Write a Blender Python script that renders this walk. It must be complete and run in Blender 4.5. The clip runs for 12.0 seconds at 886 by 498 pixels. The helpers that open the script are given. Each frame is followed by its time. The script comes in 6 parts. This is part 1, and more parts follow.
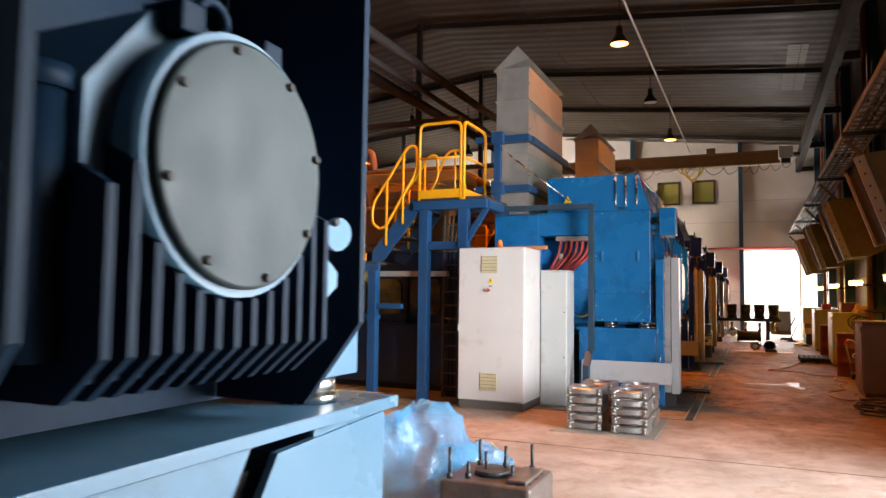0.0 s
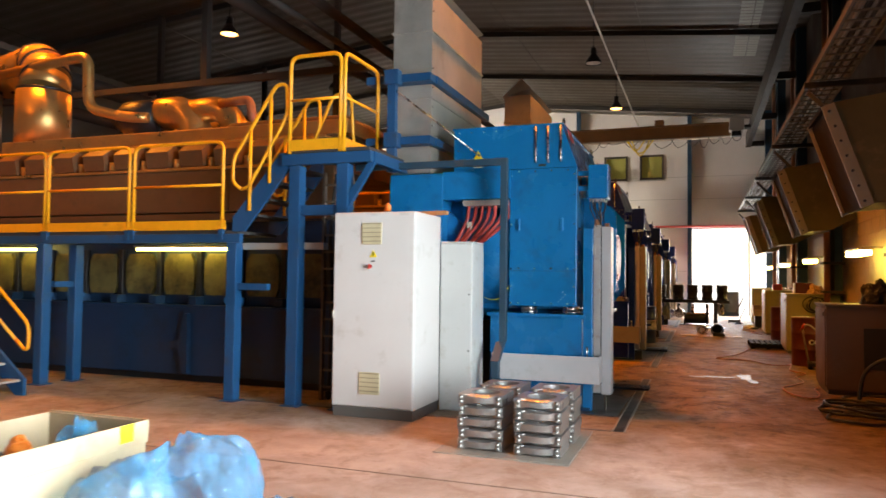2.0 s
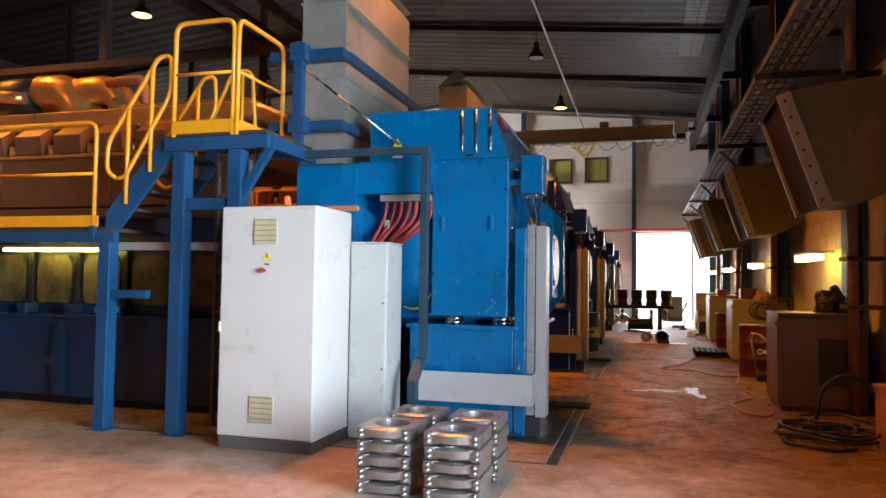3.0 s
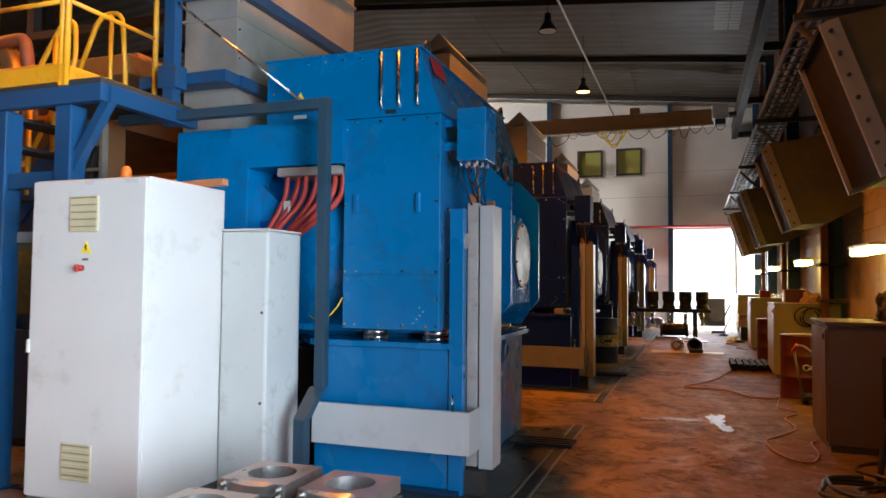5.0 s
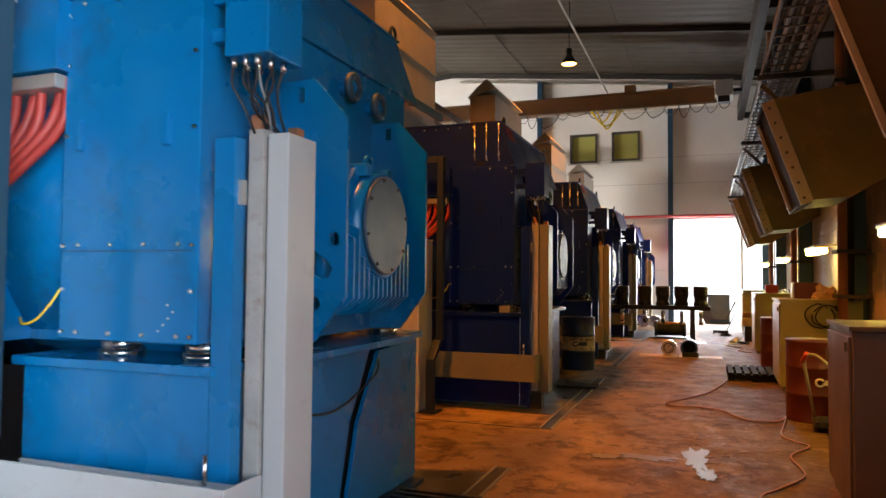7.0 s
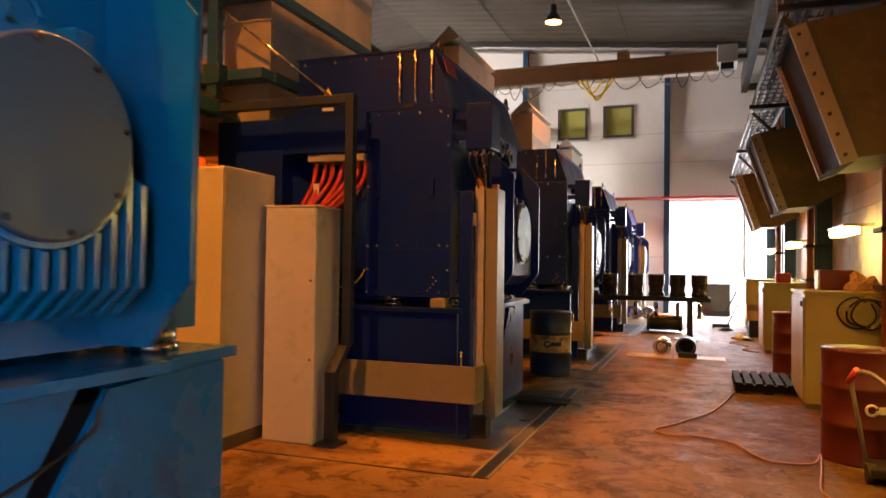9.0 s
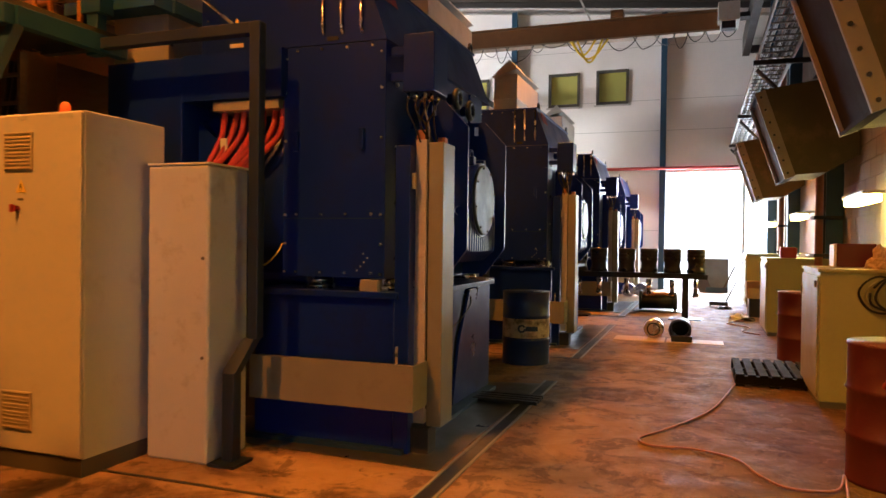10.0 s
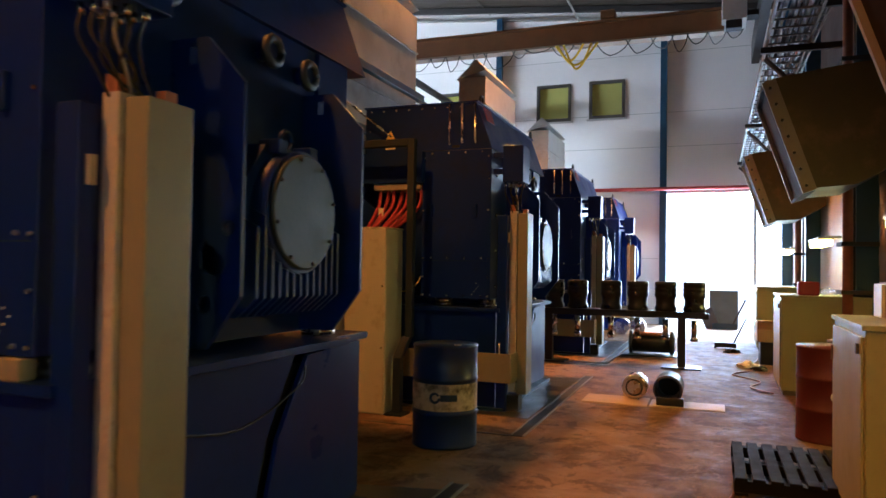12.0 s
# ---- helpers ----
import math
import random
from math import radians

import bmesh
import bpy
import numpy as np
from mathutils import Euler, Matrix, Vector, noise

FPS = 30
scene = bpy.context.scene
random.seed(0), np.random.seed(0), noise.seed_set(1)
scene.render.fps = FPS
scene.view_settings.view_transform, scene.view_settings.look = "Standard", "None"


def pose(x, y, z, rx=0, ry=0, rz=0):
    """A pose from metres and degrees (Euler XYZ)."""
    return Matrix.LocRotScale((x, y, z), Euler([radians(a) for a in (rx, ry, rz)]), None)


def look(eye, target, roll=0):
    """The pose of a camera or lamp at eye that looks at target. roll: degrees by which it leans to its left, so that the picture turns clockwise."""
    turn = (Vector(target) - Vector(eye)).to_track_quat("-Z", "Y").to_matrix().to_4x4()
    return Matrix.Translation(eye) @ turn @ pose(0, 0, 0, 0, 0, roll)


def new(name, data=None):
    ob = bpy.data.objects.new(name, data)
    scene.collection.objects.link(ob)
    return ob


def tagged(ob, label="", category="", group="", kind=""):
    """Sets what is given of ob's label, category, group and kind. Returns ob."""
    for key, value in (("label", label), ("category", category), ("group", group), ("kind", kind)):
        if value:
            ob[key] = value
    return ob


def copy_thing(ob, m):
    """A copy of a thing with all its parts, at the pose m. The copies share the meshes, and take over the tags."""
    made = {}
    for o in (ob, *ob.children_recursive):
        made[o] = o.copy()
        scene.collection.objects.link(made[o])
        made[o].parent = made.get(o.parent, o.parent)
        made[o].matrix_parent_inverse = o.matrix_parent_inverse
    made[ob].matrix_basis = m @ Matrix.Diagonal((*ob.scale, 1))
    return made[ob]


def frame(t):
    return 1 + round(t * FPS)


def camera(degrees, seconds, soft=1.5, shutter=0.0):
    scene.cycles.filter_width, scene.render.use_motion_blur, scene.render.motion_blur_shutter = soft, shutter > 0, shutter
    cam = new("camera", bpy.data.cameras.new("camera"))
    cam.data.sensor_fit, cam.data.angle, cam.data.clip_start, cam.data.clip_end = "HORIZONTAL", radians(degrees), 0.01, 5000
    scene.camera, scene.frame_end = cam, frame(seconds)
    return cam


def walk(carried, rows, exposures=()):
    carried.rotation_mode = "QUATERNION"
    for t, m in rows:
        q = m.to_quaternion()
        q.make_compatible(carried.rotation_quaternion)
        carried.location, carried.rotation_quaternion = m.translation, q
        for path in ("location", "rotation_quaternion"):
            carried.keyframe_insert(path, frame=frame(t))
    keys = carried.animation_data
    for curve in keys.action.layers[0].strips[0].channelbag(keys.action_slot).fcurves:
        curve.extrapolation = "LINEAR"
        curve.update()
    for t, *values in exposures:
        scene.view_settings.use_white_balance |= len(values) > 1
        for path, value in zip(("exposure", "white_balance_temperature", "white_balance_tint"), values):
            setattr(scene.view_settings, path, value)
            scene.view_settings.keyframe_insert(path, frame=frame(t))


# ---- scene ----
cam = camera(63.9, 12.0, shutter=0.4)
PATH = [
    (0, (-0.17, 0.045, 1.586), (-0.97, 1.874, 1.714), 0.7),
    (0.5, (-0.19, 0.69, 1.575), (-0.98, 2.523, 1.703), 0.7),
    (1, (-0.157, 1.237, 1.552), (-0.922, 3.08, 1.683), 0.6),
    (1.5, (-0.166, 1.836, 1.549), (-0.927, 3.684, 1.639), 0.7),
    (2, (-0.167, 2.4, 1.559), (-0.851, 4.278, 1.635), 0.7),
    (2.5, (-0.164, 2.996, 1.597), (-0.76, 4.903, 1.677), 0.7),
    (3, (-0.184, 3.58, 1.587), (-0.732, 5.502, 1.675), 0.8),
    (3.2, (-0.139, 3.808, 1.579), (-0.688, 5.729, 1.662), 0.5),
    (4.8, (0.216, 5.575, 1.603), (-0.423, 7.468, 1.698), 0.7),
    (5, (0.265, 5.802, 1.583), (-0.404, 7.685, 1.676), 0.5),
    (5.5, (0.308, 6.418, 1.593), (-0.375, 8.295, 1.686), 0.6),
    (6, (0.377, 7.059, 1.578), (-0.315, 8.933, 1.672), 0.6),
    (6.5, (0.435, 7.704, 1.557), (-0.259, 9.578, 1.646), 0.8),
    (7, (0.582, 8.27, 1.518), (-0.114, 10.144, 1.601), 0.5),
    (8.8, (0.537, 10.397, 1.476), (-0.154, 12.272, 1.556), 0.7),
    (9, (0.501, 10.643, 1.486), (-0.186, 12.521, 1.534), 0.8),
    (9.5, (0.545, 11.31, 1.491), (-0.136, 13.19, 1.468), 0.7),
    (10, (0.506, 11.958, 1.483), (-0.174, 13.839, 1.46), 0.7),
    (10.5, (0.504, 12.56, 1.529), (-0.175, 14.441, 1.506), 0.7),
    (11, (0.546, 13.185, 1.551), (-0.166, 15.054, 1.571), 0.7),
    (11.5, (0.611, 13.916, 1.541), (-0.104, 15.783, 1.57), 0.8),
    (12, (0.744, 14.593, 1.564), (0.029, 16.46, 1.614), 0.9),
]
# the film camera opens up among the dark machines, and turns cooler towards the far gate
EXPOSURES = [(0, 1.58, 7300, 18), (1.2, 1.56, 7400, 14), (3, 1.54, 6300, 10), (5, 1.44, 6150, 10), (6.5, 1.7, 6300, 10), (8.0, 2.0, 6400, 12), (9.0, 2.22, 6450, 16), (9.6, 2.2, 6200, 13), (10.4, 2.15, 5350, 10), (11.0, 2.1, 4980, 8), (12, 1.95, 4700, 6)]
walk(cam, [(t, look(eye, target, roll)) for t, eye, target, roll in PATH], EXPOSURES)

# ---- light ----
world = bpy.data.worlds.new("sky")
scene.world = world
world.use_nodes = True
wn = world.node_tree
sky = wn.nodes.new("ShaderNodeTexSky")
sky.sky_type, sky.sun_disc = "NISHITA", False
sky.sun_elevation, sky.sun_rotation = radians(42), radians(11)
wn.links.new(sky.outputs[0], wn.nodes["Background"].inputs[0])
wn.nodes["Background"].inputs[1].default_value = 0.12

HALL_X0, HALL_X1, HALL_Y0, HALL_Y1 = -21.0, 2.66, -12.0, 36.07
SODIUM = (1.0, 0.295, 0.025)


def lamp(name, kind, m, energy, colour, **more):
    data = bpy.data.lights.new(name, kind)
    data.energy, data.color = energy, colour
    if kind == "AREA":
        data.shape, data.size, data.size_y = "RECTANGLE", more["w"], more["h"]
    if kind == "SPOT":
        data.spot_size, data.spot_blend, data.shadow_soft_size = radians(more["cone"]), 0.6, more["r"]
    if kind == "SUN":
        data.angle = radians(0.5)
    ob = new(name, data)
    ob.matrix_world = m
    return ob


lamp("sun", "SUN", look((8, 40, 34), (0, 0, 0)), 5.0, (1.0, 0.95, 0.88))
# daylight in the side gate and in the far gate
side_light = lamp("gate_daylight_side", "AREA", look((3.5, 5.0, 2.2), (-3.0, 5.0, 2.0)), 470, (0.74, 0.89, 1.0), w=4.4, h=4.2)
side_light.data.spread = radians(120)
lamp("gate_daylight_far", "AREA", look((1.0, 36.5, 1.9), (0.6, 20, 1.4)), 200, (0.92, 0.97, 1.0), w=2.9, h=3.7)
# fill lamp added to light the far end, through an unseen left-wall opening
left_fill = lamp("window_daylight", "AREA", look((-21.1, 31.4, 5.8), (-4.0, 36.0, 3.4)), 520, (1.0, 0.92, 0.82), w=5.6, h=4.2)
left_fill.data.spread = radians(70)
LAMPS_ON = [(-3.0, 11.2), (-3.0, 16.8), (-3.0, 27.95), (-11.3, 11.2), (-11.3, 17.1), (-11.3, 5.6)]
for lx, ly in LAMPS_ON:
    lamp("sodium_light", "SPOT", look((lx, ly, 7.5), (lx, ly, 0)), 500 if lx < -8 else (680 if ly < 12 else (500 if ly < 20 else 900)), SODIUM, cone=140, r=0.16)

# ---- materials ----
MATS = {}


def mat(name, rgb, rough=0.5, metal=0.0, var=0.25, scale=2.0, bump=0.15, grain=60.0, dirt=None, amount=0.0, dscale=1.3, coat=0.0, ior=1.45):
    if name in MATS:
        return MATS[name]
    m = bpy.data.materials.new(name)
    m.use_nodes = True
    nt = m.node_tree
    N, L = nt.nodes.new, nt.links.new
    bsdf = nt.nodes["Principled BSDF"]
    geo = N("ShaderNodeNewGeometry")

    def noise_node(sc, detail, rough_=0.6):
        n = N("ShaderNodeTexNoise")
        n.inputs["Scale"].default_value, n.inputs["Detail"].default_value, n.inputs["Roughness"].default_value = sc, detail, rough_
        L(geo.outputs["Position"], n.inputs["Vector"])
        return n

    def ramp(src, a, b, lo=0.0, hi=1.0):
        r = N("ShaderNodeMapRange")
        r.inputs["From Min"].default_value, r.inputs["From Max"].default_value = a, b
        r.inputs["To Min"].default_value, r.inputs["To Max"].default_value = lo, hi
        L(src, r.inputs["Value"])
        return r.outputs["Result"]

    def mix(fac, a, b):
        x = N("ShaderNodeMix")
        x.data_type = "RGBA"
        for sock, v in ((x.inputs[0], fac), (x.inputs[6], a), (x.inputs[7], b)):
            if isinstance(v, tuple):
                sock.default_value = (*v, 1)
            else:
                L(v, sock)
        return x.outputs[2]

    big, fine = noise_node(scale, 5), noise_node(grain, 3)
    dark = tuple(c * (1 - var) for c in rgb)
    light = tuple(min(1, c * (1 + var * 0.5)) for c in rgb)
    col = mix(ramp(big.outputs[0], 0.3, 0.7), dark, light)
    col = mix(ramp(fine.outputs[0], 0.25, 0.8, 0, 0.25), col, dark)
    if dirt:
        d = noise_node(dscale, 8, 0.7)
        col = mix(ramp(d.outputs[0], 0.62 - amount * 0.4, 0.80 - amount * 0.3, 0, min(1, 0.5 + amount)), col, dirt)
    L(col, bsdf.inputs["Base Color"])
    L(ramp(big.outputs[0], 0.3, 0.7, max(0.03, rough - 0.1), min(1, rough + 0.12)), bsdf.inputs["Roughness"])
    bsdf.inputs["Metallic"].default_value = metal
    bsdf.inputs["IOR"].default_value = ior
    bsdf.inputs["Coat Weight"].default_value = coat
    bsdf.inputs["Coat Roughness"].default_value = 0.15
    b = N("ShaderNodeBump")
    b.inputs["Strength"].default_value, b.inputs["Distance"].default_value = bump, 0.004
    L(fine.outputs[0], b.inputs["Height"])
    L(b.outputs[0], bsdf.inputs["Normal"])
    MATS[name] = m
    return m


def glow(name, rgb, strength):
    m = bpy.data.materials.new(name)
    m.use_nodes = True
    bsdf = m.node_tree.nodes["Principled BSDF"]
    bsdf.inputs["Base Color"].default_value = (*rgb, 1)
    bsdf.inputs["Emission Color"].default_value = (*rgb, 1)
    bsdf.inputs["Emission Strength"].default_value = strength
    MATS[name] = m
    return m


BLUE = mat("blue_enamel", (0.001, 0.143, 0.365), 0.26, var=0.14, scale=1.1, bump=0.1, grain=25, dirt=(0.02, 0.06, 0.12), amount=0.22, dscale=2.6)
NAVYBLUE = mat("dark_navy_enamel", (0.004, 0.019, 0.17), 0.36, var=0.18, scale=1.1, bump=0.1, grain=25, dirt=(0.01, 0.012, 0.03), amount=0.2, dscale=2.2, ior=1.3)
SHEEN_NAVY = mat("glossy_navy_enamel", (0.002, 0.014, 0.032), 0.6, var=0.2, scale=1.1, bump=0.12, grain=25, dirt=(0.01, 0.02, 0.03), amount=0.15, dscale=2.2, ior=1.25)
BLUE_STEEL = mat("blue_steelwork", (0.008, 0.062, 0.16), 0.45, var=0.2, dirt=(0.05, 0.05, 0.055), amount=0.2, dscale=3)
BLUE_GREY = mat("blue_grey_frame", (0.018, 0.050, 0.080), 0.5, var=0.2, dirt=(0.07, 0.05, 0.035), amount=0.2, dscale=5)
# blue lightened for the daylight falling on the first machine's lit parts
DAYLIT = mat("daylit_blue_paint", (0.065, 0.155, 0.23), 0.36, var=0.15, scale=1.5, bump=0.1, grain=25, dirt=(0.05, 0.09, 0.12), amount=0.15, dscale=2.2)
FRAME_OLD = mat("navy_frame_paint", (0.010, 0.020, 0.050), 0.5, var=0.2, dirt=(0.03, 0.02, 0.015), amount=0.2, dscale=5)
WHITE = mat("white_cabinet_paint", (0.55, 0.525, 0.50), 0.42, var=0.05, bump=0.06, dirt=(0.36, 0.31, 0.25), amount=0.13, dscale=3)
GREY = mat("light_grey_paint", (0.48, 0.48, 0.46), 0.45, var=0.08, dirt=(0.26, 0.22, 0.17), amount=0.2, dscale=4)
TROUGH = mat("pale_trough_paint", (0.46, 0.455, 0.46), 0.42, var=0.08, dirt=(0.3, 0.27, 0.24), amount=0.12, dscale=5)
# trough paint copied darker and olive, as the tube lamps make it look
TROUGH_DIM = mat("dimmed_trough_paint", (0.21, 0.20, 0.14), 0.45, var=0.1, dirt=(0.16, 0.13, 0.08), amount=0.16, dscale=5)
SCUFFED = mat("scuffed_pale_channel", (0.40, 0.37, 0.345), 0.5, var=0.2, scale=6, dirt=(0.2, 0.12, 0.08), amount=0.22, dscale=12)
CHANNEL = mat("worn_channel_steel", (0.24, 0.225, 0.19), 0.5, var=0.35, scale=4)
CABGREY = mat("drab_grey_paint", (0.085, 0.055, 0.038), 0.5, var=0.12, dirt=(0.12, 0.09, 0.06), amount=0.15, dscale=4)
PLINTH = mat("dark_plinth", (0.10, 0.09, 0.08), 0.6)
YELLOW = mat("yellow_rail_paint", (0.78, 0.34, 0.012), 0.38, var=0.12, scale=6, dirt=(0.3, 0.13, 0.02), amount=0.12, dscale=7)
STEEL = mat("bright_steel", (0.62, 0.60, 0.57), 0.25, metal=1.0, var=0.2, scale=8, bump=0.1)
CAST = mat("machined_cast_iron", (0.42, 0.40, 0.38), 0.36, metal=0.85, var=0.3, scale=9, bump=0.3, dirt=(0.16, 0.11, 0.08), amount=0.14, dscale=9)
GALV = mat("galvanised_sheet", (0.46, 0.44, 0.40), 0.42, metal=0.55, var=0.2, scale=2.5, bump=0.1, dirt=(0.25, 0.22, 0.18), amount=0.2, dscale=2)
LADDER = mat("dull_ladder_steel", (0.13, 0.105, 0.08), 0.55, var=0.3, scale=3, dirt=(0.06, 0.035, 0.02), amount=0.25, dscale=4)
DARK = mat("dark_oily_metal", (0.030, 0.030, 0.033), 0.4, metal=0.3, var=0.4, scale=6)
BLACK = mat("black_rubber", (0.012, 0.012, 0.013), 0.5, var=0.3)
NAVY = mat("engine_navy_paint", (0.008, 0.034, 0.085), 0.45, var=0.25, dirt=(0.02, 0.02, 0.02), amount=0.25, dscale=2)
LAGGING = mat("aluminium_lagging", (0.60, 0.36, 0.13), 0.34, metal=0.75, var=0.2, scale=3, bump=0.2, dirt=(0.2, 0.14, 0.09), amount=0.15, dscale=3)
COVER = mat("engine_cover_paint", (0.15, 0.075, 0.034), 0.45, var=0.25, scale=3, dirt=(0.07, 0.05, 0.03), amount=0.25, dscale=3)
DOORS = mat("crankcase_door_paint", (0.16, 0.135, 0.05), 0.4, var=0.35, scale=3, dirt=(0.02, 0.016, 0.01), amount=0.45, dscale=2.5)
REDCABLE = mat("red_cable", (0.42, 0.045, 0.035), 0.45, var=0.2, scale=8)
GREYCABLE = mat("grey_cable", (0.22, 0.22, 0.22), 0.45)
PIPE_RED = mat("red_pipe_paint", (0.45, 0.05, 0.04), 0.45, var=0.15)
RUSTPIPE = mat("rust_brown_pipe", (0.30, 0.12, 0.06), 0.55, var=0.3, scale=5)
BROWN = mat("crane_brown_paint", (0.22, 0.105, 0.036), 0.5, var=0.2)
DECK = mat("roof_sheet", (0.050, 0.039, 0.026), 0.65, var=0.22, scale=0.5, dirt=(0.09, 0.07, 0.05), amount=0.2, dscale=0.6)
PANEL = mat("end_wall_panel", (0.80, 0.78, 0.76), 0.5, var=0.08, scale=0.6)
# dark colour for the unseen back and left walls, to cut bounced light
UNSEEN_DARK = mat("unseen_dark_panel", (0.16, 0.14, 0.12), 0.7, var=0.2, scale=0.6)
CLADDING = mat("brown_wall_cladding", (0.050, 0.026, 0.018), 0.6, var=0.25, scale=1.0)
BLOCK = mat("painted_block", (0.44, 0.37, 0.27), 0.6, var=0.18, scale=3, bump=0.4, dirt=(0.25, 0.18, 0.1), amount=0.14, dscale=1.5)
COLUMN = mat("blue_column_paint", (0.025, 0.07, 0.125), 0.45, var=0.2)
DARKSTEEL = mat("dark_steelwork", (0.04, 0.036, 0.034), 0.75, var=0.3)
HOOD = mat("hood_sheet", (0.080, 0.066, 0.032), 0.55, ior=1.3, var=0.22, scale=1.5, dirt=(0.16, 0.11, 0.07), amount=0.22, dscale=2)
FLANGE = mat("hood_flange", (0.21, 0.185, 0.14), 0.5, var=0.15, dirt=(0.2, 0.15, 0.1), amount=0.25, dscale=9)
MOUTH_SHADE = mat("hood_mouth_shade", (0.016, 0.009, 0.007), 0.8, var=0.3, ior=1.2)
OLIVE = mat("olive_cream_paint", (0.27, 0.255, 0.105), 0.42, var=0.1, dirt=(0.2, 0.15, 0.06), amount=0.1, dscale=4)
REDDRUM = mat("red_drum_paint", (0.070, 0.008, 0.006), 0.42, var=0.2, dirt=(0.1, 0.03, 0.02), amount=0.2, dscale=5)
BLUEDRUM = mat("blue_drum_paint", (0.006, 0.026, 0.12), 0.38, var=0.2, dirt=(0.03, 0.025, 0.02), amount=0.2, dscale=6)
DRUMBAND = mat("drum_label_band", (0.62, 0.52, 0.36), 0.5, var=0.15, dirt=(0.06, 0.035, 0.02), amount=0.45, dscale=9)
WOOD = mat("pale_plywood", (0.46, 0.35, 0.22), 0.6, var=0.14, scale=3, bump=0.2, dirt=(0.34, 0.20, 0.09), amount=0.1, dscale=2.5)
DARKWOOD = mat("oily_pallet_wood", (0.007, 0.006, 0.005), 0.8, ior=1.25, var=0.3, scale=6)
CARD = mat("cardboard", (0.46, 0.33, 0.18), 0.7, var=0.15, scale=4)
COVER_BLUE = mat("blue_grey_cover_paint", (0.035, 0.075, 0.12), 0.4, var=0.12, scale=7, bump=0.25, grain=30)
BEARING = mat("bearing_cover_paint", (0.034, 0.048, 0.050), 0.5, var=0.10, scale=7, bump=0.25, grain=30, ior=1.32)
ORANGE = mat("orange_plastic", (0.75, 0.20, 0.03), 0.35)
VENT = mat("beige_grille", (0.55, 0.47, 0.30), 0.5)
VENT_DARK = mat("shaded_grille", (0.26, 0.22, 0.14), 0.5)
CREAM = mat("cream_letters", (0.6, 0.57, 0.5), 0.5)
SIGN_YELLOW = mat("sign_yellow", (0.80, 0.58, 0.02), 0.45, var=0.05)
SIGN_RED = mat("sign_red", (0.30, 0.02, 0.02), 0.45)
LAMP_ON = glow("sodium_bulb", (1.0, 0.42, 0.10), 4.0)
TUBE = glow("fluorescent_tube", (1.0, 0.76, 0.14), 9)


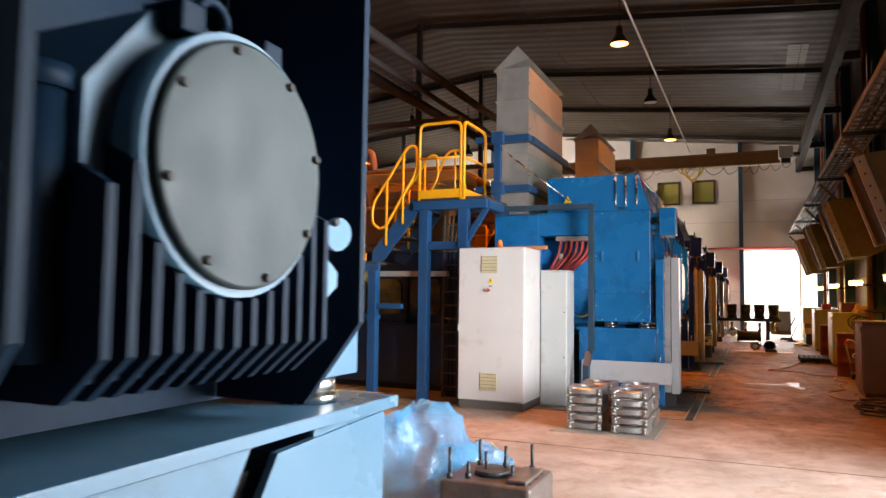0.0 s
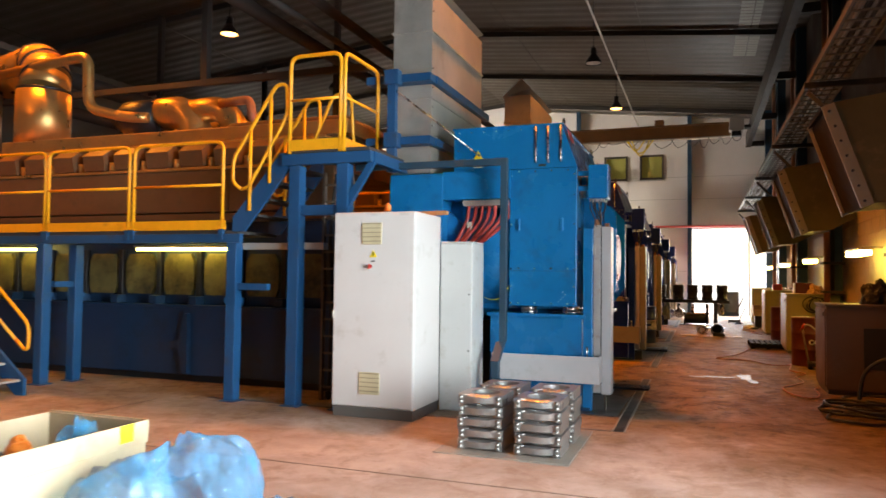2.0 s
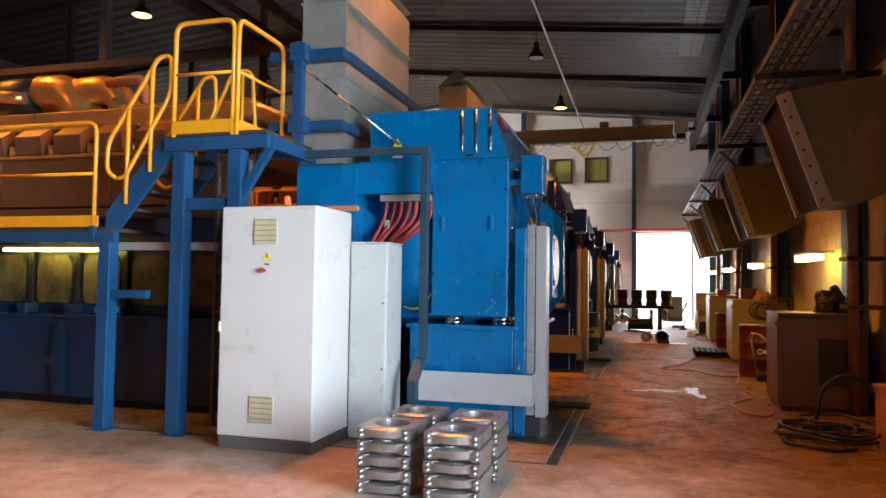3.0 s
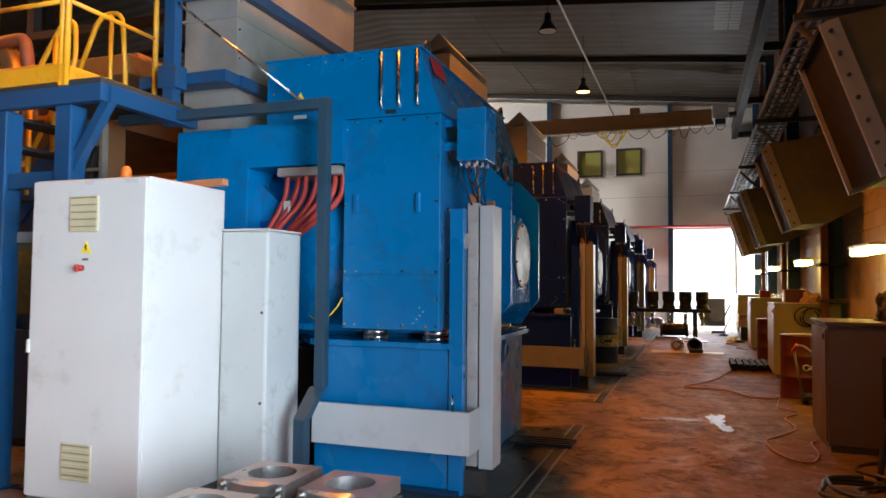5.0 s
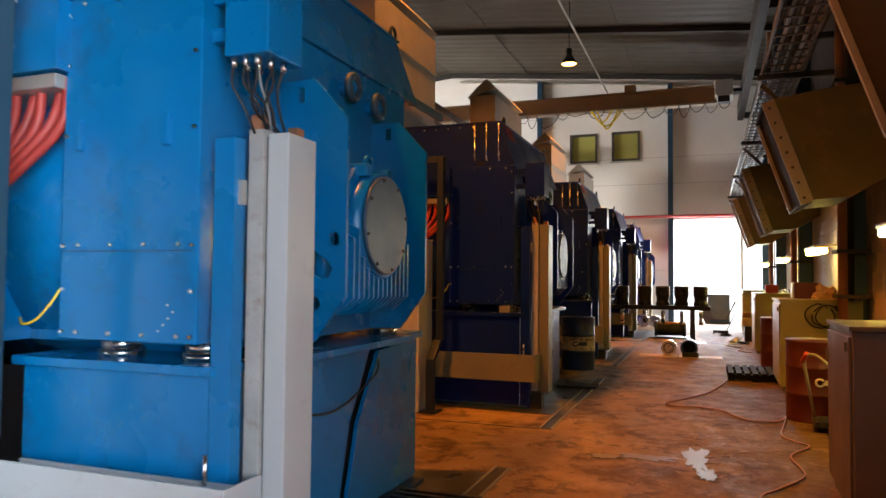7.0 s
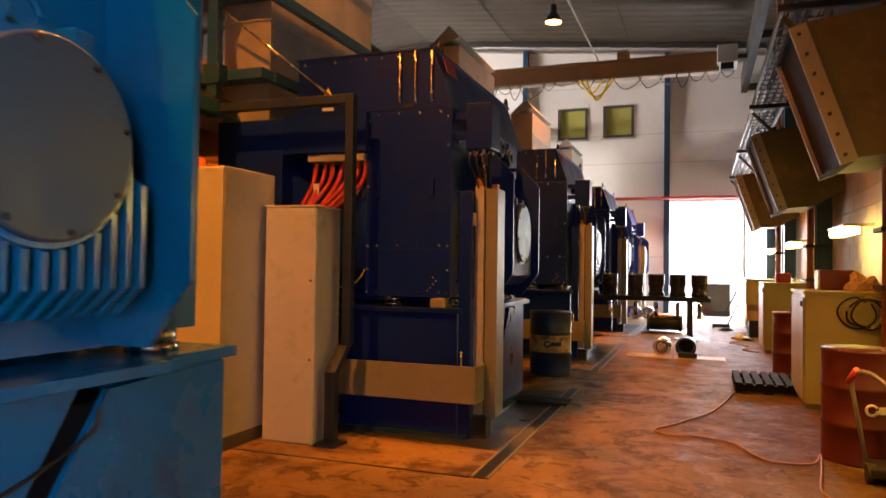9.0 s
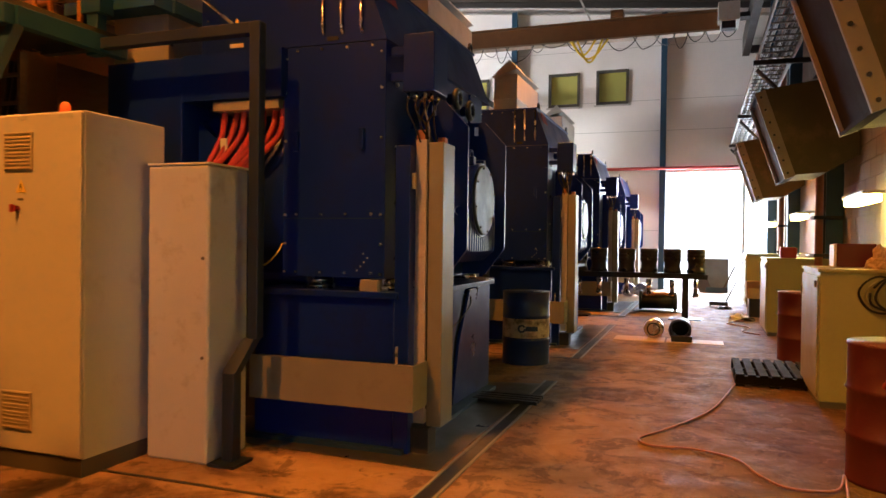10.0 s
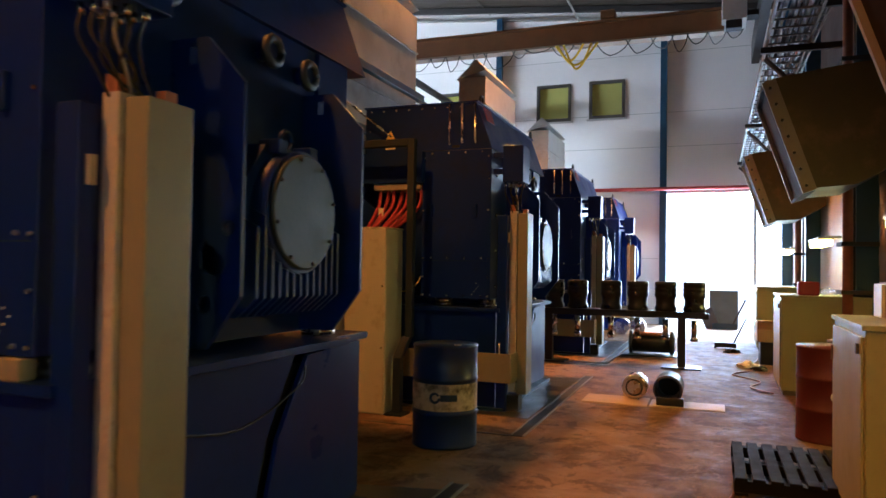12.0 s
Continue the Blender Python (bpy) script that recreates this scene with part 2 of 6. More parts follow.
def floor_material():
    """Worn concrete: broad stains, finer flaked patches with crisp edges, damp spots of higher gloss, and painted light
    falloff.
    """
    m = mat("oily_concrete", (0.40, 0.318, 0.275), 0.5, var=0.4, scale=0.8, bump=0.35, grain=45, dirt=(0.25, 0.175, 0.135), amount=0.4, dscale=1.2, ior=1.30)
    nt = m.node_tree
    L = nt.links.new
    geo = [n for n in nt.nodes if n.type == "NEW_GEOMETRY"][0]
    bsdf = nt.nodes["Principled BSDF"]

    def mask(scale, a, b, lo, hi, dist=0.0):
        n = nt.nodes.new("ShaderNodeTexNoise")
        n.inputs["Scale"].default_value, n.inputs["Detail"].default_value, n.inputs["Roughness"].default_value, n.inputs["Distortion"].default_value = scale, 10, 0.72, dist
        L(geo.outputs["Position"], n.inputs["Vector"])
        r = nt.nodes.new("ShaderNodeMapRange")
        for k, v in (("From Min", a), ("From Max", b), ("To Min", lo), ("To Max", hi)):
            r.inputs[k].default_value = v
        L(n.outputs[0], r.inputs["Value"])
        return r.outputs["Result"]

    def blend(fac, a, b):
        x = nt.nodes.new("ShaderNodeMix")
        x.data_type = "RGBA"
        L(fac, x.inputs[0])
        L(a, x.inputs[6])
        x.inputs[7].default_value = (*b, 1)
        return x.outputs[2]
    col = bsdf.inputs["Base Color"].links[0].from_socket
    def math_node(op, a, b):
        n = nt.nodes.new("ShaderNodeMath")
        n.operation = op
        n.use_clamp = op == "MULTIPLY"
        for sock, v in zip(n.inputs, (a, b)):
            if isinstance(v, float):
                sock.default_value = v
            else:
                L(v, sock)
        return n.outputs[0]
    # the aisle between the machines is darkened for oil and less daylight, ragged where the dusty bay begins
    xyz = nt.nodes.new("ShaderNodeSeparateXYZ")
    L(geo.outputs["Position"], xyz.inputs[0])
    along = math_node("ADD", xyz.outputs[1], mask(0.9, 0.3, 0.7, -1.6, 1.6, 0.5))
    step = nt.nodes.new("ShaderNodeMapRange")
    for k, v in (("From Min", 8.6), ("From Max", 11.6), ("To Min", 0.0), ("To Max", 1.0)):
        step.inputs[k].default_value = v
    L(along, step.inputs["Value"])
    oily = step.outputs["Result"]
    col = blend(mask(2.6, 0.50, 0.60, 0.0, 0.45, 0.6), col, (0.20, 0.125, 0.085))
    # lamp falloff put into the colour: paler before the machines, darker and stained towards the wall
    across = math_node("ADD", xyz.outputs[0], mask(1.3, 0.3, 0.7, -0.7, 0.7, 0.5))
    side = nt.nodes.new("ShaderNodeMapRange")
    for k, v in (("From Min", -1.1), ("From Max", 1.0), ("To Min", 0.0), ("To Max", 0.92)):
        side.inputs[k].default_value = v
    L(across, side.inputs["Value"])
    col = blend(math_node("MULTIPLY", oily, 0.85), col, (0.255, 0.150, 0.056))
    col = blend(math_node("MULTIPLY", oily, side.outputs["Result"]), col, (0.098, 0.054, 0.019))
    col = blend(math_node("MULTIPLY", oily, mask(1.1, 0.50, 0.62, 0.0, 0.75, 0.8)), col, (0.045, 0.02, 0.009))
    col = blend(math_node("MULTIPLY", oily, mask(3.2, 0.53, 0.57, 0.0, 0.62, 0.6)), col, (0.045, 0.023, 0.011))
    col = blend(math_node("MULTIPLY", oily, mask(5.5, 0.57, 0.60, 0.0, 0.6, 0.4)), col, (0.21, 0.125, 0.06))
    L(col, bsdf.inputs["Base Color"])
    wet = nt.nodes.new("ShaderNodeMix")
    L(oily, wet.inputs[0])
    L(mask(6.0, 0.42, 0.62, 0.72, 0.52, 0.5), wet.inputs[2])
    L(mask(3.4, 0.44, 0.64, 0.82, 0.52, 0.7), wet.inputs[3])
    L(wet.outputs[0], bsdf.inputs["Roughness"])
    return m


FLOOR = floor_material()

# ---- mesh helpers ----


def box(bm, x0, x1, y0, y1, z0, z1, bevel=0.0, m=None):
    vs = [bm.verts.new((x, y, z)) for x in (x0, x1) for y in (y0, y1) for z in (z0, z1)]
    fs = [bm.faces.new([vs[i] for i in f]) for f in ((0, 1, 3, 2), (4, 6, 7, 5), (0, 4, 5, 1), (2, 3, 7, 6), (0, 2, 6, 4), (1, 5, 7, 3))]
    if bevel:
        es = list({e for f in fs for e in f.edges})
        out = bmesh.ops.bevel(bm, geom=es, offset=bevel, segments=2, profile=0.5, affect="EDGES")
        vs = list({v for f in out["faces"] for v in f.verts} | {v for v in vs if v.is_valid})
    if m is not None:
        bmesh.ops.transform(bm, matrix=m, verts=vs)
    return bm


def prism(bm, pts, axis, a0, a1):
    """A polygon drawn in the two other axes (in x, y, z order) and stretched along axis from a0 to a1."""
    def place(p, a):
        return {"x": (a, *p), "y": (p[0], a, p[1]), "z": (*p, a)}[axis]
    lo = [bm.verts.new(place(p, a0)) for p in pts]
    hi = [bm.verts.new(place(p, a1)) for p in pts]
    fs = [bm.faces.new(lo), bm.faces.new(hi[::-1])]
    for i in range(len(pts)):
        j = (i + 1) % len(pts)
        fs.append(bm.faces.new((lo[i], hi[i], hi[j], lo[j])))
    bmesh.ops.recalc_face_normals(bm, faces=fs)
    return bm


def sweep(bm, pts, radii, seg=8, caps=True):
    """A round section carried along points; radii is one number or one for each point."""
    pts = [Vector(p) for p in pts]
    n = len(pts)
    rr = [radii] * n if isinstance(radii, (int, float)) else radii
    rings, side = [], None
    for i, p in enumerate(pts):
        d = (pts[min(i + 1, n - 1)] - pts[max(i - 1, 0)]).normalized()
        if side is None:
            side = d.orthogonal().normalized()
        side = (side - d * side.dot(d)).normalized()
        up = d.cross(side)
        rings.append([bm.verts.new(p + rr[i] * (side * math.cos(2 * math.pi * k / seg) + up * math.sin(2 * math.pi * k / seg))) for k in range(seg)])
    for a, b in zip(rings, rings[1:]):
        for k in range(seg):
            f = bm.faces.new((a[k], a[(k + 1) % seg], b[(k + 1) % seg], b[k]))
            f.smooth = True
    if caps:
        bm.faces.new(rings[0][::-1])
        bm.faces.new(rings[-1])
    return bm


def cyl(bm, p0, p1, r, seg=12, r2=None):
    return sweep(bm, [p0, p1], [r, r if r2 is None else r2], seg)


def curve(pts, steps=6):
    """Points rounded into a flowing line."""
    P = [Vector(p) for p in pts]
    P = [P[0] * 2 - P[1]] + P + [P[-1] * 2 - P[-2]]
    out = []
    for i in range(1, len(P) - 2):
        a, b, c, d = P[i - 1:i + 3]
        for k in range(steps):
            t = k / steps
            out.append(0.5 * (2 * b + (c - a) * t + (2 * a - 5 * b + 4 * c - d) * t * t + (3 * b - a - 3 * c + d) * t ** 3))
    return out + [P[-2]]


def corners(pts, r=0.1, steps=4):
    """A bent tube's line: straight runs with rounded corners of radius r."""
    P = [Vector(p) for p in pts]
    out = [P[0]]
    for a, b, c in zip(P, P[1:], P[2:]):
        d0, d1 = (a - b), (c - b)
        k = min(r, d0.length * 0.49, d1.length * 0.49)
        s, e = b + d0.normalized() * k, b + d1.normalized() * k
        for i in range(steps + 1):
            t = i / steps
            out.append(s * (1 - t) ** 2 + b * 2 * t * (1 - t) + e * t * t)
    return out + [P[-1]]


def origin_of(ob):
    v = Vector((0, 0, 0))
    while ob:
        v += ob.location
        ob = ob.parent
    return v


def thing(name, x, y, z, label, category, group="", kind=""):
    ob = new(name)
    ob.empty_display_size = 0.2
    ob.location = (x, y, z)
    return tagged(ob, label, category, group, kind)


def mesh_of(name, bm, material):
    me = bpy.data.meshes.new(name)
    bm.to_mesh(me)
    bm.free()
    me.materials.append(material)
    return me


def part(name, bm, material, parent, label=""):
    """One mesh under a thing or a part; the bmesh is in world metres."""
    bm.transform(Matrix.Translation(-origin_of(parent)))
    ob = new(name, mesh_of(name, bm, material))
    ob.parent = parent
    return tagged(ob, label)


def single(name, bm, material, at, label, category, group="", kind=""):
    """A thing of one mesh; the bmesh is in world metres."""
    bm.transform(Matrix.Translation(-Vector(at)))
    ob = new(name, mesh_of(name, bm, material))
    ob.location = at
    return tagged(ob, label, category, group, kind)


def bolts(bm, pts, axis, r=0.012, h=0.012):
    d = Vector({"x": (1, 0, 0), "y": (0, -1, 0), "z": (0, 0, 1)}[axis])
    for p in pts:
        cyl(bm, Vector(p), Vector(p) + d * h, r, 6, r * 0.8)
    return bm


BOLT_MESHES = {}


def bolt_parts(pts, axis, parent, m, r=0.012, h=0.012):
    """Single bolts as parts; alike ones share a mesh."""
    key = (axis, r, h, m.name)
    if key not in BOLT_MESHES:
        BOLT_MESHES[key] = mesh_of("bolt", bolts(bmesh.new(), [(0, 0, 0)], axis, r, h), m)
    at = origin_of(parent)
    for p in pts:
        ob = new("bolt", BOLT_MESHES[key])
        ob.parent = parent
        ob.location = Vector(p) - at

# ---- the hall ----
def B(*a, **k):
    return box(bmesh.new(), *a, **k)


def structure(name, bm, material, at, label, category):
    return single(name, bm, material, at, label, category, kind="structure")


structure("ground", B(-300, 300, -300, 400, -0.32, -0.02), mat("yard_concrete", (0.36, 0.34, 0.31), 0.8, scale=0.3), (0, 0, -0.02), "pale sunlit concrete yard outside the hall", "ground")
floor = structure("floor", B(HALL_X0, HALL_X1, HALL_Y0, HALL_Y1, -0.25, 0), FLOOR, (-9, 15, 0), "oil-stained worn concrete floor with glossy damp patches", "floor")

RIDGE_X, RIDGE_Z, EAVE_Z = -9.2, 9.95, 8.80


def roof_z(x):
    return RIDGE_Z - abs(x - RIDGE_X) * (RIDGE_Z - EAVE_Z) / (HALL_X1 - RIDGE_X)


# roof sheet with shallow ribs across the slope
bm = bmesh.new()
ys = np.arange(HALL_Y0 - 0.3, HALL_Y1 + 0.31, 0.125)
xs = (HALL_X0 - 0.3, RIDGE_X, HALL_X1 + 0.3)
verts = [[bm.verts.new((x, y, roof_z(x) + (0.0, 0.0, 0.018, 0.018)[i % 4])) for x in xs] for i, y in enumerate(ys)]
top = [[bm.verts.new((x, y, roof_z(x) + 0.2)) for x in xs] for y in (ys[0], ys[-1])]
for a, b in zip(verts, verts[1:]):
    for k in range(2):
        bm.faces.new((a[k], a[k + 1], b[k + 1], b[k]))
for k in range(2):
    bm.faces.new((top[0][k], top[1][k], top[1][k + 1], top[0][k + 1]))
structure("ceiling", bm, DECK, (-9, 15, 9), "dull grey-green ribbed metal roof sheet", "ceiling")

for yy in np.arange(3.7, 36, 5.3):
    bm = bmesh.new()
    for xa, xb in ((HALL_X0, RIDGE_X), (RIDGE_X, HALL_X1)):
        za, zb = roof_z(xa) - 0.02, roof_z(xb) - 0.02
        prism(bm, [(xa, za), (xb, zb), (xb, zb - 0.16), (xa, za - 0.16)], "y", yy - 0.05, yy + 0.05)
    structure("roof_beam", bm, DARKSTEEL, (RIDGE_X, yy, 10), "dark steel roof rafter", "beam")
for xx in (-20, -16, -12.5, -6.0, -1.9, 1.2):
    bm = B(xx - 0.012, xx + 0.012, HALL_Y0, HALL_Y1, roof_z(xx) - 0.03, roof_z(xx) - 0.012)
    structure("roof_purlin", bm, DECK, (xx, 15, 9), "thin steel purlin under the roof sheet", "beam")


# opaque strips under the roof, paler to stand for daylight coming through
SKYLIGHT = mat("daylit_roof_sheet", (0.20, 0.19, 0.15), 0.6, var=0.3, scale=2.0)
for ya, yb, xa, xb in ((22.6, 24.75, 0.86, 1.4), (25.1, 27.6, 0.82, 1.5), (17.0, 19.5, 0.86, 1.4)):
    bm = bmesh.new()
    for yy in np.arange(ya, yb, 0.25):
        prism(bm, [(xa, roof_z(xa) - 0.008), (xb, roof_z(xb) - 0.008), (xb, roof_z(xb) - 0.004), (xa, roof_z(xa) - 0.004)], "y", yy, yy + 0.2)
    structure("roof_light", bm, SKYLIGHT, (xa, ya, 8.9), "pale dusty roof ribs, coloured for daylight coming through", "roof light")


def wall_with_openings(name, axis, at, thick, lo, hi, top_fn, holes, material, label):
    """A wall across the hall at y=at, in upright strips between the edges of its openings (x0, x1, z0, z1)."""
    bm = bmesh.new()
    cuts = sorted({lo, hi, RIDGE_X, *[h[0] for h in holes], *[h[1] for h in holes]})
    for a, b in zip(cuts, cuts[1:]):
        zs, mid = 0.0, (a + b) / 2
        for h in sorted((h for h in holes if h[0] <= mid <= h[1]), key=lambda h: h[2]):
            if h[2] > zs + 0.01:
                box(bm, a, b, at, at + thick, zs, h[2])
            zs = h[3]
        prism(bm, [(a, zs), (b, zs), (b, top_fn(b)), (a, top_fn(a))], "y", at, at + thick)
    return structure(name, bm, material, ((lo + hi) / 2, at, 0), label, "wall")


WINDOWS = [(-4.44, -3.37, 6.06, 7.20), (-2.83, -1.77, 6.08, 7.22), (-7.62, -6.55, 6.05, 7.18)]
GATE = (-0.55, 2.45, 0.0, 3.78)
wall_with_openings("wall_far", "y", HALL_Y1, 0.25, HALL_X0, HALL_X1, roof_z, WINDOWS + [GATE], PANEL, "off-white sandwich panel end wall with horizontal joints")
wall_with_openings("wall_back", "y", HALL_Y0 - 0.25, 0.25, HALL_X0, HALL_X1, roof_z, [], UNSEEN_DARK, "dark unseen back wall that cuts bounced light")
# unseen left wall, its opening cut only for the added fill lamp
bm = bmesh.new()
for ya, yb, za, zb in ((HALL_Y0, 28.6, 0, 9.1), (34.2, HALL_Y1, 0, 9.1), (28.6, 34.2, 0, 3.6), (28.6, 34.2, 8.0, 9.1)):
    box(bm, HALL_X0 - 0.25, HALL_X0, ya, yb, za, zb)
structure("wall_left", bm, UNSEEN_DARK, (HALL_X0, 15, 0), "dark unseen side wall with an added lamp opening", "wall")
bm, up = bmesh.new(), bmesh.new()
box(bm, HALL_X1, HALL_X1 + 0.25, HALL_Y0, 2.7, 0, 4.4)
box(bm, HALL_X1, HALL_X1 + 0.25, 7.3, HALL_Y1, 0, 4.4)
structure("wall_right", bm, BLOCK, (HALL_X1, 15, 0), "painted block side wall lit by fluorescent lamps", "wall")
box(up, HALL_X1, HALL_X1 + 0.25, HALL_Y0, HALL_Y1, 4.4, 9.1)
structure("wall_right_upper", up, CLADDING, (HALL_X1, 15, 4.4), "dark brown sheet cladding above the block wall", "wall")
# joints of the end wall panels
for zz in (1.9, 5.15, 6.15, 7.9):
    for xa, xb in ((HALL_X0, -5.73), (-5.53, -0.77), (-0.56, HALL_X1)):
        if zz < 3.8 and xb == HALL_X1:
            continue
        structure("trim", B(xa, xb, HALL_Y1 - 0.006, HALL_Y1 + 0.01, zz - 0.008, zz + 0.008), GREY, (xb, HALL_Y1, zz), "thin shadowed joint between wall panels", "trim")
for xx in (-5.63, -0.665, -13.0):
    structure("column", B(xx - 0.09, xx + 0.09, HALL_Y1 - 0.16, HALL_Y1 - 0.004, 0, roof_z(xx) - 0.2), COLUMN, (xx, HALL_Y1 - 0.1, 0), "blue painted steel column on the end wall", "column")
red = bmesh.new()
sweep(red, [(-20, HALL_Y1 - 0.2, 3.90), (2.4, HALL_Y1 - 0.2, 3.90)], 0.055, 10)
single("fire_pipe", red, PIPE_RED, (-6, HALL_Y1 - 0.2, 3.90), "red painted pipe running along the end wall", "pipe")
structure("gate_post", B(1.74, 1.82, HALL_Y1 - 0.02, HALL_Y1 + 0.1, 0, 3.78), GREY, (1.78, HALL_Y1, 0), "pale post in the far gate", "post")
bm = bmesh.new()
prism(bm, [(-9.0, roof_z(-9.0) - 0.26), (2.6, roof_z(2.6) - 0.26), (2.6, roof_z(2.6) - 0.19), (-9.0, roof_z(-9.0) - 0.19)], "y", HALL_Y1 - 0.1, HALL_Y1 - 0.004)
structure("trim", bm, GALV, (0, HALL_Y1, 9.0), "pale metal trim under the roof edge", "trim")

GLASS = bpy.data.materials.new("lamp_coloured_pane")
GLASS.use_nodes = True
g = GLASS.node_tree.nodes["Principled BSDF"]
# yellow of the lamps reflected in the panes is put into their colour
g.inputs["Base Color"].default_value = (0.42, 0.42, 0.12, 1)
g.inputs["Roughness"].default_value = 0.04
g.inputs["Specular IOR Level"].default_value = 0.8
for i, (x0, x1, z0, z1) in enumerate(WINDOWS):
    w = thing("window_%d" % (i + 1), (x0 + x1) / 2, HALL_Y1, z0, "small square window with grey frame and pane coloured like reflected lamplight", "window", kind="structure")
    bm = bmesh.new()
    for a in ((x0, x0 + 0.09, z0, z1), (x1 - 0.09, x1, z0, z1), (x0 + 0.09, x1 - 0.09, z0, z0 + 0.09), (x0 + 0.09, x1 - 0.09, z1 - 0.09, z1)):
        box(bm, a[0], a[1], HALL_Y1 - 0.03, HALL_Y1 + 0.2, a[2], a[3])
    part("window_frame", bm, mat("window_frame_grey", (0.07, 0.065, 0.055), 0.5), w)
    part("pane", B(x0 + 0.09, x1 - 0.09, HALL_Y1 + 0.05, HALL_Y1 + 0.07, z0 + 0.09, z1 - 0.09), GLASS, w)
    part("window_sill", B(x0 - 0.06, x1 + 0.06, HALL_Y1 - 0.06, HALL_Y1 - 0.004, z0 - 0.06, z0 - 0.01), GREY, w)

# right side: steel columns and cable ladders
for yy in np.arange(3.7, 36, 5.3):
    structure("column", B(HALL_X1 - 0.26, HALL_X1 - 0.004, yy - 0.13, yy + 0.13, 0, 8.8), COLUMN, (HALL_X1, yy, 0), "blue painted steel wall column", "column")
for xx, zz, wd in ((1.62, 4.55, 0.5), (1.95, 5.1, 0.4)):
    t = thing("cable_ladder", xx, 15, zz, "galvanised cable ladder full of grey cables above the hoods", "cable ladder", "cable ladders")
    for s in (-1, 1):
        part("side_rail", B(xx + s * wd / 2 - 0.015, xx + s * wd / 2 + 0.015, -4, 36, zz, zz + 0.09), LADDER, t)
    for k, yy in enumerate(np.arange(-3.9, 36, 0.33)):
        part("rung", B(xx - wd / 2 + 0.015, xx + wd / 2 - 0.015, yy, yy + 0.03, zz + 0.01, zz + 0.03), LADDER, t)
    for k in range(7):
        cx = xx - wd / 2 + 0.06 + k * (wd - 0.12) / 6
        cyl_bm = sweep(bmesh.new(), curve([(cx + 0.02 * math.sin(k * 3 + q), -3.9 + q * 4.0, zz + 0.055 + 0.01 * math.sin(q * 2 + k)) for q in range(11)], 3), 0.018 + 0.006 * (k % 3), 6)
        part("cable", cyl_bm, GREYCABLE if k % 2 else BLACK, t)
for yy in np.arange(3.7, 36, 5.3):
    br = bmesh.new()
    box(br, 1.3, HALL_X1 - 0.27, yy - 0.035, yy + 0.035, 4.47, 4.549)
    box(br, 1.70, HALL_X1 - 0.27, yy - 0.035, yy + 0.035, 5.02, 5.099)
    sweep(br, [(1.35, yy, 4.4), (HALL_X1 - 0.28, yy, 3.3)], 0.035, 6)
    single("cable_ladder_bracket", br, DARKSTEEL, (HALL_X1, yy, 4.4), "dark steel bracket holding the cable ladders to a column", "bracket", "cable ladder brackets")

# floor slots beside each machine: two steel edges, black strip for the shaded depth
GEN_Y = [0.21, 10.88, 16.48, 22.08, 27.68, 33.28]
for gy in GEN_Y[1:5]:
    t = thing("floor_channel", -0.96, gy, 0, "steel-edged floor slot along the machine foundation", "channel", "floor channels", "structure")
    part("edge", B(-1.03, -1.012, gy - 1.03, gy + 2.98, 0.0, 0.012), CHANNEL, t)
    part("edge", B(-0.915, -0.895, gy - 1.03, gy + 2.98, 0.0, 0.012), CHANNEL, t)
    part("slot", B(-1.012, -0.915, gy - 1.03, gy + 2.98, 0.0, 0.004), BLACK, t)
    part("joint", B(-6.0, -1.03, gy - 1.04, gy - 1.01, 0.0, 0.004), DARK, t)
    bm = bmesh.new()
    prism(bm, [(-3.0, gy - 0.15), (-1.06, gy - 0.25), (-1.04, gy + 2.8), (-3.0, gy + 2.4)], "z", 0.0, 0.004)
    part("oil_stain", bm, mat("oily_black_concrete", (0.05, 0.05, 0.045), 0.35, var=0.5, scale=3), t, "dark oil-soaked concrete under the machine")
for xa, xb, ya, yb in ((-20, 2.5, 7.55, 7.565), (-20, 2.5, 2.2, 2.215), (-6.5, -6.49, -4, 9.5)):
    structure("floor_joint", B(xa, xb, ya, yb, 0.0, 0.0035), mat("dirty_joint", (0.15, 0.11, 0.085), 0.8, var=0.5, scale=5), (xa, ya, 0), "dark saw-cut joint in the concrete floor", "joint")

# ---- generators ----
def pierced(loops, y, thick):
    """A plate across y whose first loop is the outline and whose others are holes, as (x, z)."""
    bm = bmesh.new()
    edges = []
    for lp in loops:
        vs = [bm.verts.new((x, y, z)) for x, z in lp]
        edges += [bm.edges.new((vs[i], vs[(i + 1) % len(vs)])) for i in range(len(vs))]
    faces = [f for f in bmesh.ops.triangle_fill(bm, use_beauty=True, edges=edges)["geom"] if isinstance(f, bmesh.types.BMFace)]
    out = bmesh.ops.extrude_face_region(bm, geom=faces)["geom"]
    bmesh.ops.translate(bm, vec=(0, thick, 0), verts=[v for v in out if isinstance(v, bmesh.types.BMVert)])
    bmesh.ops.recalc_face_normals(bm, faces=bm.faces[:])
    return bm


